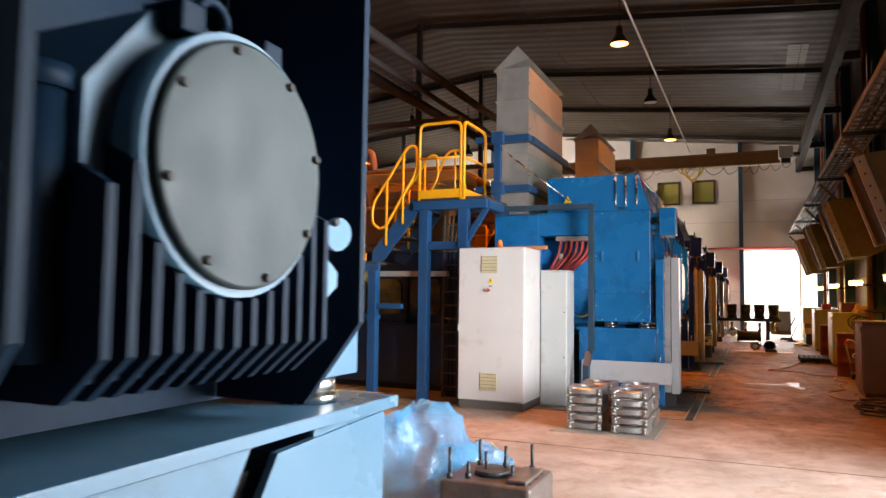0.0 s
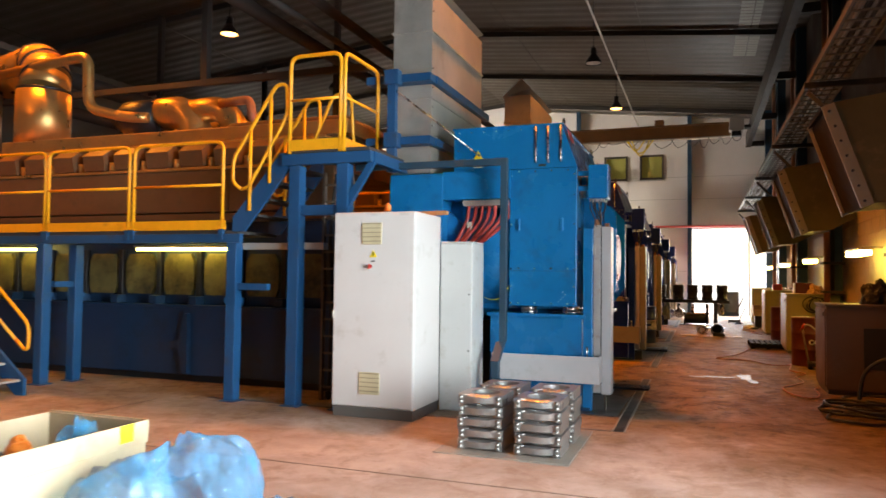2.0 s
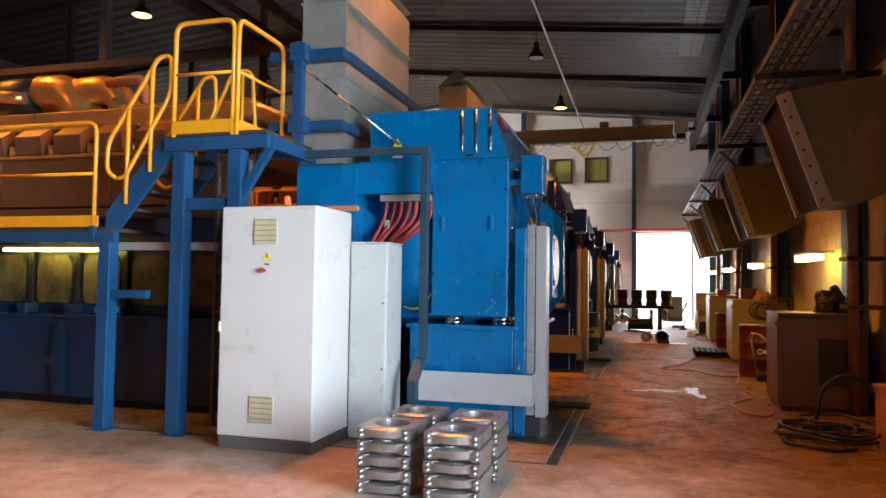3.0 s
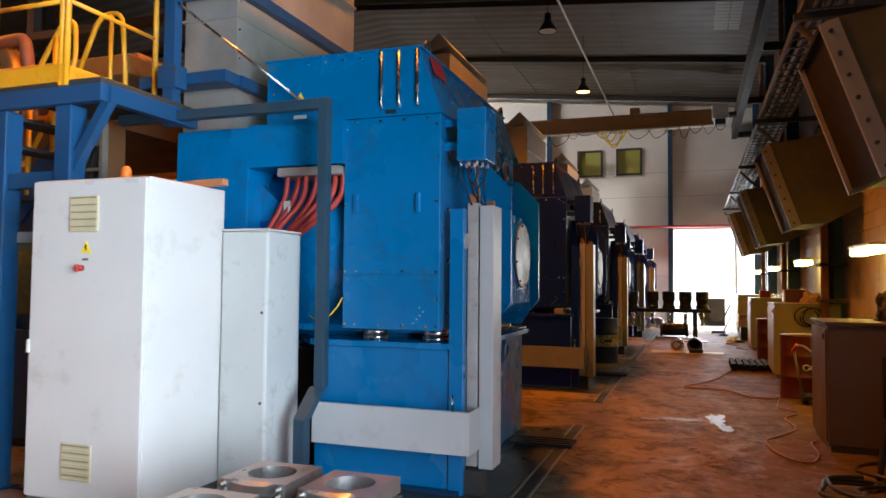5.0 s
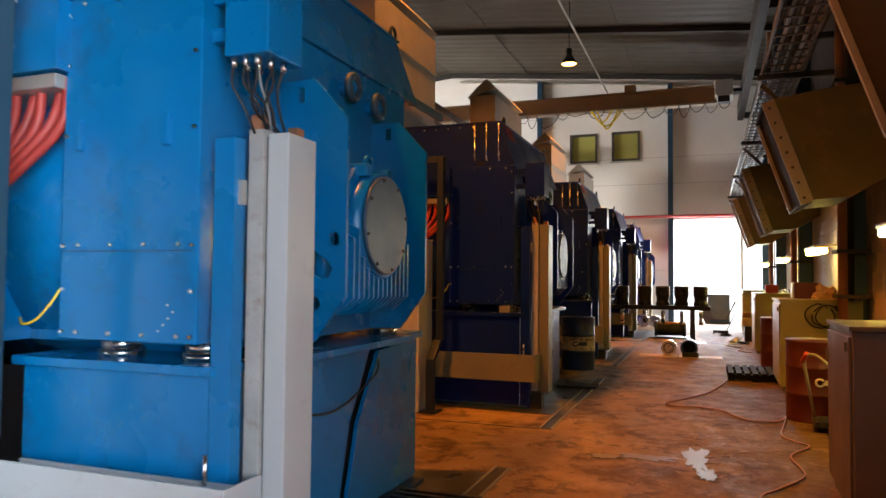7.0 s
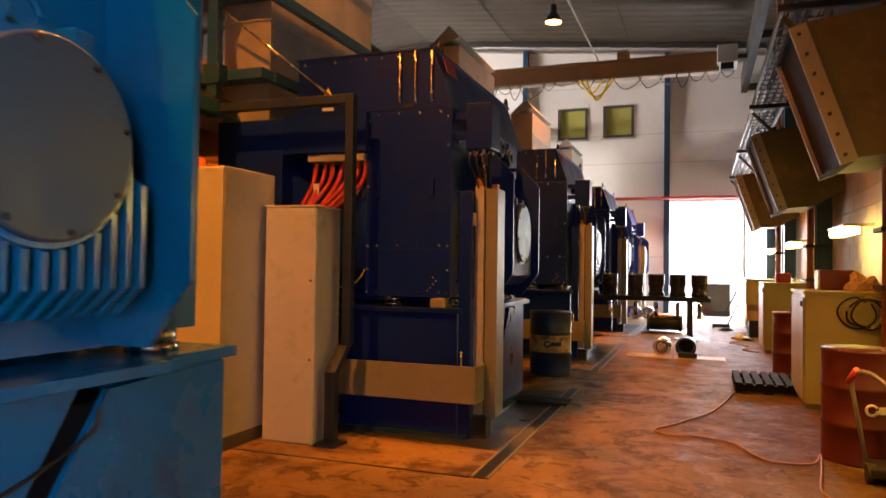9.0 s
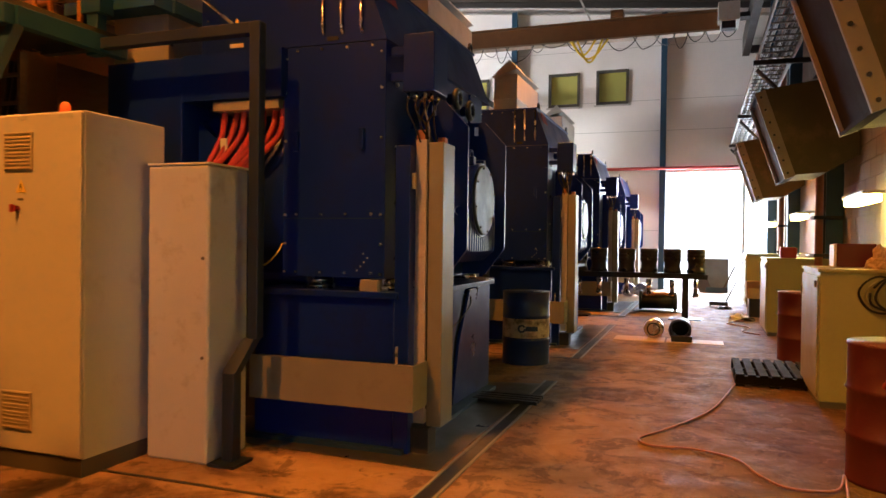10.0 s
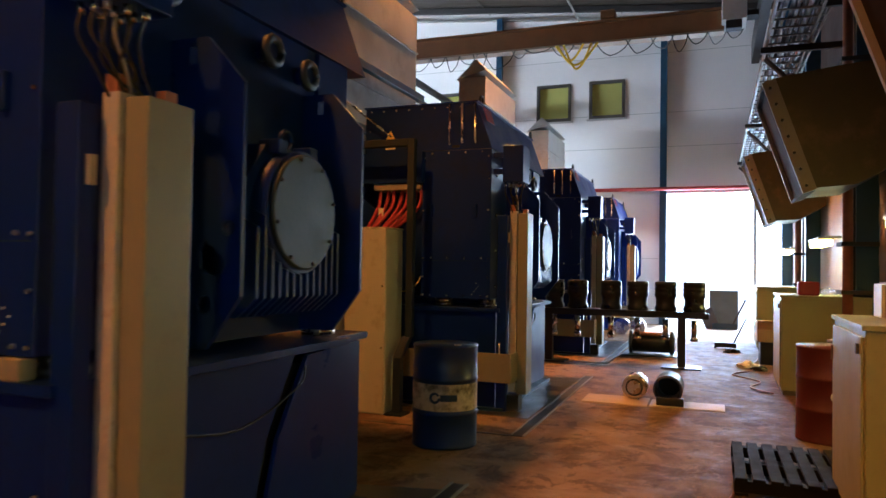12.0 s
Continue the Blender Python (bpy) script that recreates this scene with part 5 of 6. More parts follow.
def tube_lamp(y):
    t = thing("wall_tube_lamp", 2.3, y, 2.0, "glowing yellowish fluorescent wall lamp", "lamp", "fluorescent wall lamps")
    part("bracket", B(2.36, HALL_X1 - 0.004, y - 0.05, y + 0.05, 2.10, 2.14), GALV, t)
    part("tray", B(2.18, 2.40, y - 0.62, y + 0.62, 2.06, 2.10, 0.01), GALV, t)
    part("diffuser", B(2.20, 2.38, y - 0.60, y + 0.60, 1.97, 2.06, 0.02), TUBE, t, "lit yellowish diffuser")
    return t


for yy in (15.9, 21.5, 27.1, 32.7):
    tube_lamp(yy)


def low_cabinet(x0, x1, y0, y1, top, m, label, dark_panel=False):
    t = thing("switch_cabinet", (x0 + x1) / 2, (y0 + y1) / 2, 0, label, "cabinet", "switch cabinets along the wall")
    part("body", B(x0, x1, y0, y1, 0.06, top - 0.02, 0.008), m, t)
    part("plinth", B(x0 + 0.02, x1, y0 + 0.02, y1 - 0.02, 0, 0.06), PLINTH, t)
    part("lid", B(x0 - 0.02, x1, y0 - 0.02, y1 + 0.02, top - 0.02, top + 0.01, 0.004), m, t)
    d = part("door", B(x0 - 0.018, x0, y0 + 0.03, y1 - 0.03, 0.1, top - 0.06, 0.005), m, t)
    part("latch", B(x0 - 0.035, x0 - 0.018, y0 + 0.08, y0 + 0.12, top - 0.16, top - 0.10, 0.004), PLINTH, d)
    part("hinge", B(x0 - 0.03, x0 - 0.018, y1 - 0.06, y1 - 0.04, top - 0.3, top - 0.2), PLINTH, d)
    if dark_panel:
        part("panel", B(x0 + 0.45, x0 + 0.9, y0 - 0.012, y0, 0.36, 0.92, 0.004), BLACK, t, "dark recessed panel")
    return t


low_cabinet(1.45, 2.45, 13.45, 14.35, 1.225, CABGREY, "brown-grey steel switch cabinet with dark panel against the wall", True)
for i, yy in enumerate((19.2, 24.6, 30.1)):
    low_cabinet(1.54, 2.55, yy, yy + 1.1, 1.26, OLIVE, "olive-cream steel switch cabinet against the wall")


def drum(name, x, y, m, band, label):
    t = thing(name, x, y, 0, label, "drum")
    R, H = 0.285, 0.88
    prof = [(0.0, 0.012), (R - 0.02, 0.012), (R + 0.004, 0.0), (R + 0.004, 0.02), (R, 0.03), (R, 0.28), (R + 0.012, 0.295), (R, 0.31), (R, 0.57), (R + 0.012, 0.585), (R, 0.60), (R, 0.85), (R + 0.004, 0.86), (R + 0.004, H), (R - 0.012, H), (R - 0.014, H - 0.02), (0.0, H - 0.02)]
    bm = bmesh.new()
    sweep(bm, [(x, y, z + 1e-5 * i) for i, (r, z) in enumerate(prof[1:-1])], [r for r, z in prof[1:-1]], 36)
    part("shell", bm, m, t)
    part("bung", cyl(bmesh.new(), (x + 0.15, y - 0.1, H - 0.02), (x + 0.15, y - 0.1, H + 0.005), 0.035, 12), STEEL, t)
    part("bung", cyl(bmesh.new(), (x - 0.17, y + 0.06, H - 0.02), (x - 0.17, y + 0.06, H), 0.02, 10), STEEL, t)
    if band:
        part("band", sweep(bmesh.new(), [(x, y, 0.325), (x, y, 0.555)], R + 0.002, 36, caps=False), DRUMBAND, t, "stained cream label band")
    for a0, w, kind in ((0.0, 0.05, 0), (0.24, 0.03, 1), (0.36, 0.03, 1), (0.48, 0.03, 1), (0.60, 0.03, 1)):
        a = -math.pi / 2 + 0.05 + a0
        zc = 0.44
        px, py = x + (R + 0.004) * math.cos(a), y + (R + 0.004) * math.sin(a)
        bm = bmesh.new()
        if kind == 0:
            ring = [(0.038 * math.cos(q), 0, 0.038 * math.sin(q)) for q in np.linspace(0.5, 2 * math.pi, 18)]
            sweep(bm, ring, 0.012, 6)
        else:
            box(bm, -0.022, 0.022, -0.003, 0.003, -0.028, 0.028)
        bm.transform(pose(px, py, zc, 0, 0, math.degrees(a) + 90))
        part("printed_mark", bm, NAVY if band else CREAM, t)
    return t


drum("oil_drum", -1.50, 20.56, BLUEDRUM, True, "blue oil drum with stained cream band on the floor")
drum("oil_drum", 1.69, 17.1, REDDRUM, False, "red oil drum with worn print beside the wall")
drum("oil_drum", 1.76, 22.15, REDDRUM, False, "dirty red oil drum beside the olive cabinet")
drum("oil_drum", 2.1, 22.75, REDDRUM, False, "dirty red oil drum behind another drum")

# ---- crane, lamps ----
c = thing("bridge_crane", -4, 32.5, 7.2, "brown overhead crane beam with hanging festoon cables", "crane")
part("web", B(-14, 0.92, 32.44, 32.56, 7.24, 7.72), BROWN, c)
part("lower_flange", B(-14, 0.92, 32.33, 32.67, 7.19, 7.24), mat("pale_flange_paint", (0.36, 0.29, 0.22), 0.5), c, "pale worn lower flange")
part("upper_flange", B(-14, 0.92, 32.33, 32.67, 7.72, 7.77), BROWN, c)
part("end_carriage", B(0.86, 1.40, 32.0, 33.0, 7.35, 7.85, 0.02), GREY, c, "grey end carriage with motor")
part("outrigger", B(1.40, 1.66, 32.3, 32.7, 7.5, 7.62), DARKSTEEL, c)
part("motor", B(0.95, 1.3, 32.05, 32.35, 7.15, 7.35, 0.02), BLACK, c)
frng = random.Random(12)
x0, k = -8.0, 0
while x0 < 1.3:
    w_, dip = frng.uniform(0.35, 0.85), frng.uniform(0.10, 0.48)
    lean = frng.uniform(-0.12, 0.12)
    pts = [(x0, 32.3, 7.19), (x0 + 0.22 * w_, 32.29, 7.19 - dip * 0.72), (x0 + (0.5 + lean) * w_, 32.28, 7.19 - dip), (x0 + 0.8 * w_, 32.29, 7.19 - dip * 0.62), (x0 + w_, 32.3, 7.19)]
    part("festoon_cable", sweep(bmesh.new(), curve(pts, 4), 0.013, 6), (BLACK, BLACK, GREYCABLE)[k % 3], c)
    x0, k = x0 + w_ * frng.uniform(0.75, 1.1), k + 1
for xa, xb, dip in ((-3.05, -2.0, 0.52), (-2.85, -2.15, 0.62), (-3.0, -2.35, 0.40)):
    pts = [(xa, 32.26, 7.19), (xa + 0.3 * (xb - xa), 32.25, 7.19 - dip * 0.8), ((xa + xb) / 2, 32.25, 7.19 - dip), (xa + 0.72 * (xb - xa), 32.25, 7.19 - dip * 0.75), (xb, 32.26, 7.19)]
    part("webbing_loop", sweep(bmesh.new(), curve(pts, 4), 0.028, 6), SIGN_YELLOW, c, "yellow webbing hung over the beam")
part("trolley", B(-1.95, -1.6, 32.3, 32.7, 7.78, 8.0, 0.02), BROWN, c)
r = thing("crane_runway", 1.76, 15, 7.6, "dark steel crane runway beam along the wall", "crane runway")
part("beam", B(1.66, 1.86, -4.9, 36.0, 7.35, 7.95), DARKSTEEL, r)
for yy in np.arange(3.0, 36, 5.4):
    part("bracket", B(1.86, 2.36, yy - 0.08, yy + 0.08, 7.3, 7.5), DARKSTEEL, r)


def high_bay(x, y, on):
    t = thing("high_bay_lamp", x, y, 7.590, "lit orange sodium high-bay lamp" if on else "unlit dark high-bay lamp hanging from the roof", "ceiling lamp", "high-bay lamps")
    part("cord", cyl(bmesh.new(), (x, y, 7.990), (x, y, roof_z(x) - 0.02), 0.012, 6), BLACK, t)
    part("ballast", sweep(bmesh.new(), [(x, y, 7.810), (x, y, 7.830), (x, y, 7.990)], [0.06, 0.09, 0.08], 14), DARK, t)
    bm = bmesh.new()
    sweep(bm, [(x, y, 7.820), (x, y, 7.750), (x, y, 7.630), (x, y, 7.550)], [0.08, 0.12, 0.2, 0.23], 24, caps=False)
    part("shade", bm, DARK, t)
    bm = bmesh.new()
    sweep(bm, [(x, y, 7.562), (x, y, 7.590)], [0.20, 0.19], 24)
    part("glass", bm, LAMP_ON if on else GREY, t)
    return t


for lx, ly in LAMPS_ON:
    high_bay(lx, ly, True)
for lx, ly in ((-3.0, 22.3), (-3.0, 5.6), (-11.3, 22.6), (-11.3, 28.0)):
    high_bay(lx, ly, False)
for lx in (-3.0, -11.3):
    single("lamp_conduit", cyl(bmesh.new(), (lx + 0.1, -4.5, 8.6), (lx + 0.1, 36.0, 8.6), 0.03, 8), GALV, (lx, 15, 8.6), "pale conduit carrying the lamps under the roof", "conduit", "lamp conduits")
# pipe rack and cable trays over the engines
t = thing("pipe_rack", -6.5, 15, 5.5, "dark overhead pipes and trays above the engines", "pipes")
for xx, zz, rr in ((-6.3, 6.2, 0.09), (-6.7, 6.0, 0.06), (-8.2, 6.6, 0.14), (-14.5, 6.2, 0.2), (-15.2, 5.6, 0.15)):
    part("pipe", cyl(bmesh.new(), (xx, 8.0, zz), (xx, 36.0, zz), rr, 10), DARKSTEEL, t)
for yy in (14.0, 19.4, 24.8, 30.2):
    part("hanger", B(-15.6, -5.9, yy - 0.06, yy + 0.06, 5.3, 5.42), DARKSTEEL, t)
    for xx in (-9.5, -15.5):
        part("stanchion", B(xx - 0.07, xx + 0.07, yy - 0.07, yy + 0.07, 5.42, roof_z(xx) - 0.03), DARKSTEEL, t)

# ---- bearing-cap stacks on the floor ----
STUD = mat("dull_stud_steel", (0.24, 0.22, 0.20), 0.45, metal=0.8, var=0.3, scale=9)


def cap_block(x, y, z, parent):
    n, bm = 36, bmesh.new()
    sx, sy, hh, r = 0.205, 0.205, 0.086, 0.135
    rings = []
    for rad, zz in ((r, 0.0), (None, 0.0), ("m", 0.02), ("m", hh - 0.015), (None, hh), (r, hh)):
        ring = []
        for k in range(n):
            a = 2 * math.pi * (k + 0.5) / n
            ca, sa = math.cos(a), math.sin(a)
            if isinstance(rad, float):
                p = (rad * ca, rad * sa)
            else:
                f = min(1 / max(abs(ca) / sx, 1e-6), 1 / max(abs(sa) / sy, 1e-6))
                p = (ca * f, sa * f)
                if abs(p[0]) < 0.115 and p[1] < 0:
                    p = (p[0], -sy * (0.86 if rad is None else 1.05) - 0.02 * math.cos(p[0] / 0.115 * 1.57))
            ring.append(bm.verts.new((x + p[0], y + p[1], z + zz)))
        rings.append(ring)
    rings.append(rings[0])
    fs = []
    for a, b in zip(rings, rings[1:]):
        for k in range(n):
            fs.append(bm.faces.new((a[k], a[(k + 1) % n], b[(k + 1) % n], b[k])))
    bmesh.ops.recalc_face_normals(bm, faces=fs)
    cb = part("bearing_cap", bm, CAST, parent)
    for sxx in (-1, 1):
        for zz in (0.024, 0.062):
            bm = sweep(bmesh.new(), [(x + sxx * 0.172, y - sy - q, z + zz) for q in (0.001, 0.014, 0.0145, 0.045)], [0.02, 0.02, 0.013, 0.013], 8)
            part("stud", bm, STUD, cb)
    return cb


plate = B(-2.40, -1.20, 8.33, 9.74, 0.0, 0.012)
single("steel_sheet", plate, mat("dusty_steel_sheet", (0.25, 0.205, 0.17), 0.55, var=0.3, scale=3), (-1.7, 8.6, 0), "thin oily steel sheet lying under the bearing caps", "sheet")
for (x, y, n) in ((-2.03, 8.73, 5), (-1.50, 8.70, 5), (-2.0, 9.33, 5), (-1.49, 9.30, 5)):
    st = thing("bearing_cap_stack", x, y, 0.012, "stack of five machined bearing caps with bright studs", "bearing caps", "stacks of bearing caps")
    for k in range(n):
        cap_block(x + 0.006 * math.sin(3 * k + x), y + 0.006 * math.cos(5 * k), 0.012 + 0.1 * k, st)

# ---- crates, plastic, cylinder head ----
cr = thing("open_crate", -3.35, 5.15, 0, "open pale wooden crate filled with plastic wrapping", "crate")
x0, x1, y0, y1, z1 = -3.78, -3.02, 4.66, 5.66, 0.69
for nm, a in (("side", (x0, x1, y0, y0 + 0.02)), ("side", (x0, x1, y1 - 0.02, y1)), ("side", (x0, x0 + 0.02, y0 + 0.02, y1 - 0.02)), ("side", (x1 - 0.02, x1, y0 + 0.02, y1 - 0.02))):
    part(nm, B(a[0], a[1], a[2], a[3], 0.0, z1 - 0.01), WOOD, cr)
for a in ((x0 - 0.02, x1 + 0.02, y0 - 0.022, y0 - 0.002, z1 - 0.12, z1), (x0 - 0.02, x1 + 0.02, y0 - 0.022, y0 - 0.002, 0, 0.12), (x0 - 0.02, x0 + 0.1, y0 - 0.022, y0 - 0.002, 0.12, z1 - 0.12), (x1 - 0.1, x1 + 0.02, y0 - 0.022, y0 - 0.002, 0.12, z1 - 0.12),
          (x1 + 0.002, x1 + 0.02, y0, y1, z1 - 0.13, z1), (x1 + 0.002, x1 + 0.02, y0, y1, 0, 0.12), (x0, x1, y1 + 0.001, y1 + 0.02, z1 - 0.12, z1)):
    part("batten", B(*a, bevel=0.004), WOOD, cr)
part("tag", B(x1 + 0.02, x1 + 0.024, y1 - 0.22, y1 - 0.12, z1 - 0.10, z1), SIGN_YELLOW, cr, "yellow sticker")
part("bottom", B(x0 + 0.02, x1 - 0.02, y0 + 0.02, y1 - 0.02, 0.02, 0.05), WOOD, cr)
big = thing("plywood_crate", -5.5, 4.7, 0, "tall closed plywood crate with battens on its lid", "crate")
part("body", B(-6.3, -4.85, 3.9, 5.44, 0.08, 1.10, 0.004), WOOD, big)
for yy in (3.95, 4.6, 5.3):
    part("skid", B(-6.3, -4.85, yy, yy + 0.09, 0, 0.08), WOOD, big)
part("batten", B(-6.3, -4.97, 5.33, 5.43, 1.10, 1.19), WOOD, big)
part("batten", B(-4.96, -4.87, 3.95, 5.43, 1.10, 1.18), WOOD, big)
part("batten", B(-6.3, -4.97, 4.6, 4.7, 1.10, 1.17), WOOD, big)
part("board", B(-6.2, -5.05, 4.9, 5.2, 1.10, 1.13), WOOD, big)


def film_material(name, rgb):
    m = bpy.data.materials.new(name)
    m.use_nodes = True
    nt = m.node_tree
    b = nt.nodes["Principled BSDF"]
    b.inputs["Base Color"].default_value = (*rgb, 1)
    b.inputs["Roughness"].default_value = 0.16
    b.inputs["Transmission Weight"].default_value = 0.55
    b.inputs["IOR"].default_value = 1.3
    b.inputs["Coat Weight"].default_value = 0.7
    b.inputs["Coat Roughness"].default_value = 0.1
    b.inputs["Alpha"].default_value = 0.5
    geo = nt.nodes.new("ShaderNodeNewGeometry")
    n = nt.nodes.new("ShaderNodeTexNoise")
    n.inputs["Scale"].default_value, n.inputs["Detail"].default_value = 8, 3
    nt.links.new(geo.outputs["Position"], n.inputs["Vector"])
    bp = nt.nodes.new("ShaderNodeBump")
    bp.inputs["Strength"].default_value, bp.inputs["Distance"].default_value = 0.9, 0.06
    nt.links.new(n.outputs[0], bp.inputs["Height"])
    nt.links.new(bp.outputs[0], b.inputs["Normal"])
    return m


FILM = film_material("blue_plastic_film", (0.10, 0.46, 0.80))
FILM_CLEAR = film_material("clear_plastic_film", (0.36, 0.38, 0.50))


def crumple(bm, c, r, seed, n=20, m=9, sharp=0.35):
    """A heap of film: a dome of large uneven planes with sharp creases and fine wrinkles."""
    rng = random.Random(seed)
    rows = []
    for j in range(m + 1):
        row = []
        for i in range(n):
            a = 2 * math.pi * (i + 0.5 * (j % 2) + rng.uniform(-0.35, 0.35)) / n
            t = min(1.0, max(0.0, (j + (rng.uniform(-0.35, 0.35) if 0 < j < m else 0)) / m)) * 1.45
            d = Vector((math.cos(a) * math.cos(t), math.sin(a) * math.cos(t), math.sin(t)))
            q = 1 + sharp * (1.1 * noise.noise(d * 1.6 + Vector((seed, 0, 0))) + rng.uniform(-0.28, 0.22))
            row.append(bm.verts.new((c[0] + r[0] * d.x * q, c[1] + r[1] * d.y * q, c[2] + max(0.0, r[2] * d.z * q))))
        rows.append(row)
    for k, (a, b) in enumerate(zip(rows, rows[1:])):
        for i in range(n):
            p, q, u, v = a[i], a[(i + 1) % n], b[(i + 1) % n], b[i]
            for f in (((p, q, v), (q, u, v)) if k % 2 == 0 else ((p, q, u), (p, u, v))):
                bm.faces.new(f)
    bm.faces.new(rows[-1])
    bmesh.ops.subdivide_edges(bm, edges=bm.edges[:], cuts=3, use_grid_fill=True)
    for v in bm.verts:
        w = v.co * 14 + Vector((seed, 0, 0))
        v.co += 0.016 * Vector((1 - 2 * abs(noise.noise(w * 0.6)), noise.noise(w + Vector((9, 0, 0))), 0.8 * noise.noise(w + Vector((0, 9, 0)))))
        v.co.z = max(v.co.z, c[2])
    return bm


pl = thing("plastic_sheeting", -2.5, 5.5, 0, "heap of crumpled translucent blue plastic sheeting on the floor", "plastic sheet")
part("sheet", crumple(bmesh.new(), (-2.62, 5.42, 0), (0.62, 0.54, 0.60), 3.1, 20, 8, 0.36), FILM, pl)
part("tail", crumple(bmesh.new(), (-2.05, 5.55, 0), (0.46, 0.32, 0.32), 8.4, 16, 7, 0.4), FILM, pl)
part("fold", crumple(bmesh.new(), (-2.88, 5.28, 0), (0.36, 0.38, 0.50), 5.7, 14, 7, 0.3), FILM_CLEAR, pl, "clear crumpled fold")
w = thing("wrapping", -3.4, 5.1, 0.05, "crumpled clear and printed plastic wrapping in the crate", "plastic sheet")
part("film", crumple(bmesh.new(), (-3.45, 5.05, 0.05), (0.28, 0.34, 0.60), 2.2, 14, 8, 0.34), FILM_CLEAR, w)
part("film", crumple(bmesh.new(), (-3.22, 5.35, 0.05), (0.16, 0.2, 0.64), 6.6, 10, 7, 0.34), FILM, w)
part("rag", crumple(bmesh.new(), (-3.3, 5.05, 0.60), (0.08, 0.06, 0.08), 4.4, 14, 8), ORANGE, w, "orange rag")

OILY_CAST = mat("oily_casting", (0.11, 0.085, 0.075), 0.42, metal=0.4, var=0.35, scale=8, bump=0.3, dirt=(0.04, 0.03, 0.025), amount=0.3, dscale=7)
cyl_head = thing("cylinder_head_casting", -1.75, 4.95, 0, "oily cast cylinder head with upright studs on the floor", "engine part")
part("casting", B(-2.10, -1.42, 4.62, 5.25, 0, 0.26, 0.03), OILY_CAST, cyl_head)
part("top_ring", sweep(bmesh.new(), [(-1.8, 4.92, 0.26), (-1.8, 4.92, 0.30)], 0.13, 20), DARK, cyl_head)
part("top_bridge", B(-1.62, -1.47, 4.7, 5.15, 0.26, 0.29, 0.01), OILY_CAST, cyl_head)
for sx_, sy_, hh in ((-2.04, 4.68, 0.22), (-1.92, 4.74, 0.12), (-1.84, 4.9, 0.17), (-1.72, 5.0, 0.13), (-1.62, 4.86, 0.1), (-1.56, 5.15, 0.2), (-1.98, 5.15, 0.2), (-1.78, 5.18, 0.16)):
    sd = part("stud", cyl(bmesh.new(), (sx_, sy_, 0.26), (sx_, sy_, 0.26 + hh), 0.013, 8), DARK, cyl_head)
    part("nut", cyl(bmesh.new(), (sx_, sy_, 0.26), (sx_, sy_, 0.30), 0.025, 6), DARK, sd)
for k in range(6):
    part("bore", cyl(bmesh.new(), (-1.52 + 0.05 * (k % 2), 4.68 + 0.08 * k, 0.262), (-1.52 + 0.05 * (k % 2), 4.68 + 0.08 * k, 0.264), 0.02, 10), BLACK, cyl_head)

for ob, dx, dy in ((cr, -0.24, 0.13), (w, -0.24, 0.13), (big, -0.15, 0.1), (pl, -0.25, 0.14), (cyl_head, -0.17, 0.2)):
    ob.location += Vector((dx, dy, 0))


# ---- pistons, rack and clutter in the aisle ----
PISTON = mat("black_oily_piston", (0.008, 0.008, 0.009), 0.32, var=0.4, scale=8)


def piston(x, y, z, parent_label):
    t = thing("piston", x, y, z, parent_label, "piston", "pistons on the rack")
    prof = [(0.165, 0.0), (0.17, 0.02), (0.17, 0.07), (0.15, 0.09), (0.15, 0.20), (0.172, 0.24), (0.172, 0.30), (0.163, 0.31), (0.172, 0.33), (0.172, 0.37), (0.163, 0.38), (0.172, 0.40), (0.172, 0.46), (0.15, 0.475)]
    part("skirt", sweep(bmesh.new(), [(x, y, z + b) for a, b in prof], [a for a, b in prof], 28), PISTON, t)
    part("rod", sweep(bmesh.new(), [(x, y, z - 0.13), (x, y, z - 0.40)], [0.05, 0.042], 12), STEEL, t, "bright connecting rod")
    part("rod_end", sweep(bmesh.new(), [(x, y, z - 0.40), (x, y, z - 0.47)], 0.06, 12), STEEL, t)
    return t


rk = thing("piston_rack", -0.6, 26.65, 0, "dark steel rack carrying upright pistons", "rack")
part("beam", B(-2.15, 0.66, 26.5, 26.59, 0.80, 0.89, 0.006), DARK, rk)
part("beam", B(-2.15, 0.66, 26.75, 26.84, 0.80, 0.89, 0.006), DARK, rk)
part("top_plate", B(-2.15, 0.60, 26.45, 26.89, 0.89, 0.905), DARK, rk)
for xx in (0.25, -1.9):
    part("leg", B(xx - 0.06, xx + 0.06, 26.61, 26.73, 0.0, 0.80, 0.005), DARK, rk)
    part("foot", B(xx - 0.3, xx + 0.3, 26.45, 26.89, 0.0, 0.02), DARK, rk)
for xx in (0.44, 0.0, -0.44, -0.87, -1.42, -1.82):
    piston(xx, 26.67, 0.905, "black piston standing upright in the rack")

pf = thing("loose_piston", -0.15, 23.5, 0, "bright machined piston lying on cardboard", "piston")
part("crown", sweep(bmesh.new(), [(-0.15, 23.41, 0.155), (-0.15, 23.43, 0.155), (-0.15, 23.7, 0.155)], [0.135, 0.15, 0.15], 32), STEEL, pf)
part("crown_ring", sweep(bmesh.new(), [(-0.15, 23.402, 0.155), (-0.15, 23.412, 0.155)], [0.10, 0.105], 28), DARK, pf)
part("crown_dish", sweep(bmesh.new(), [(-0.15, 23.398, 0.155), (-0.15, 23.405, 0.155)], [0.08, 0.085], 28), STEEL, pf)
pg = thing("cylinder_liner", 0.26, 23.4, 0, "dark oily cylinder liner lying on its side", "engine part")
n, bm = 28, bmesh.new()
rr = []
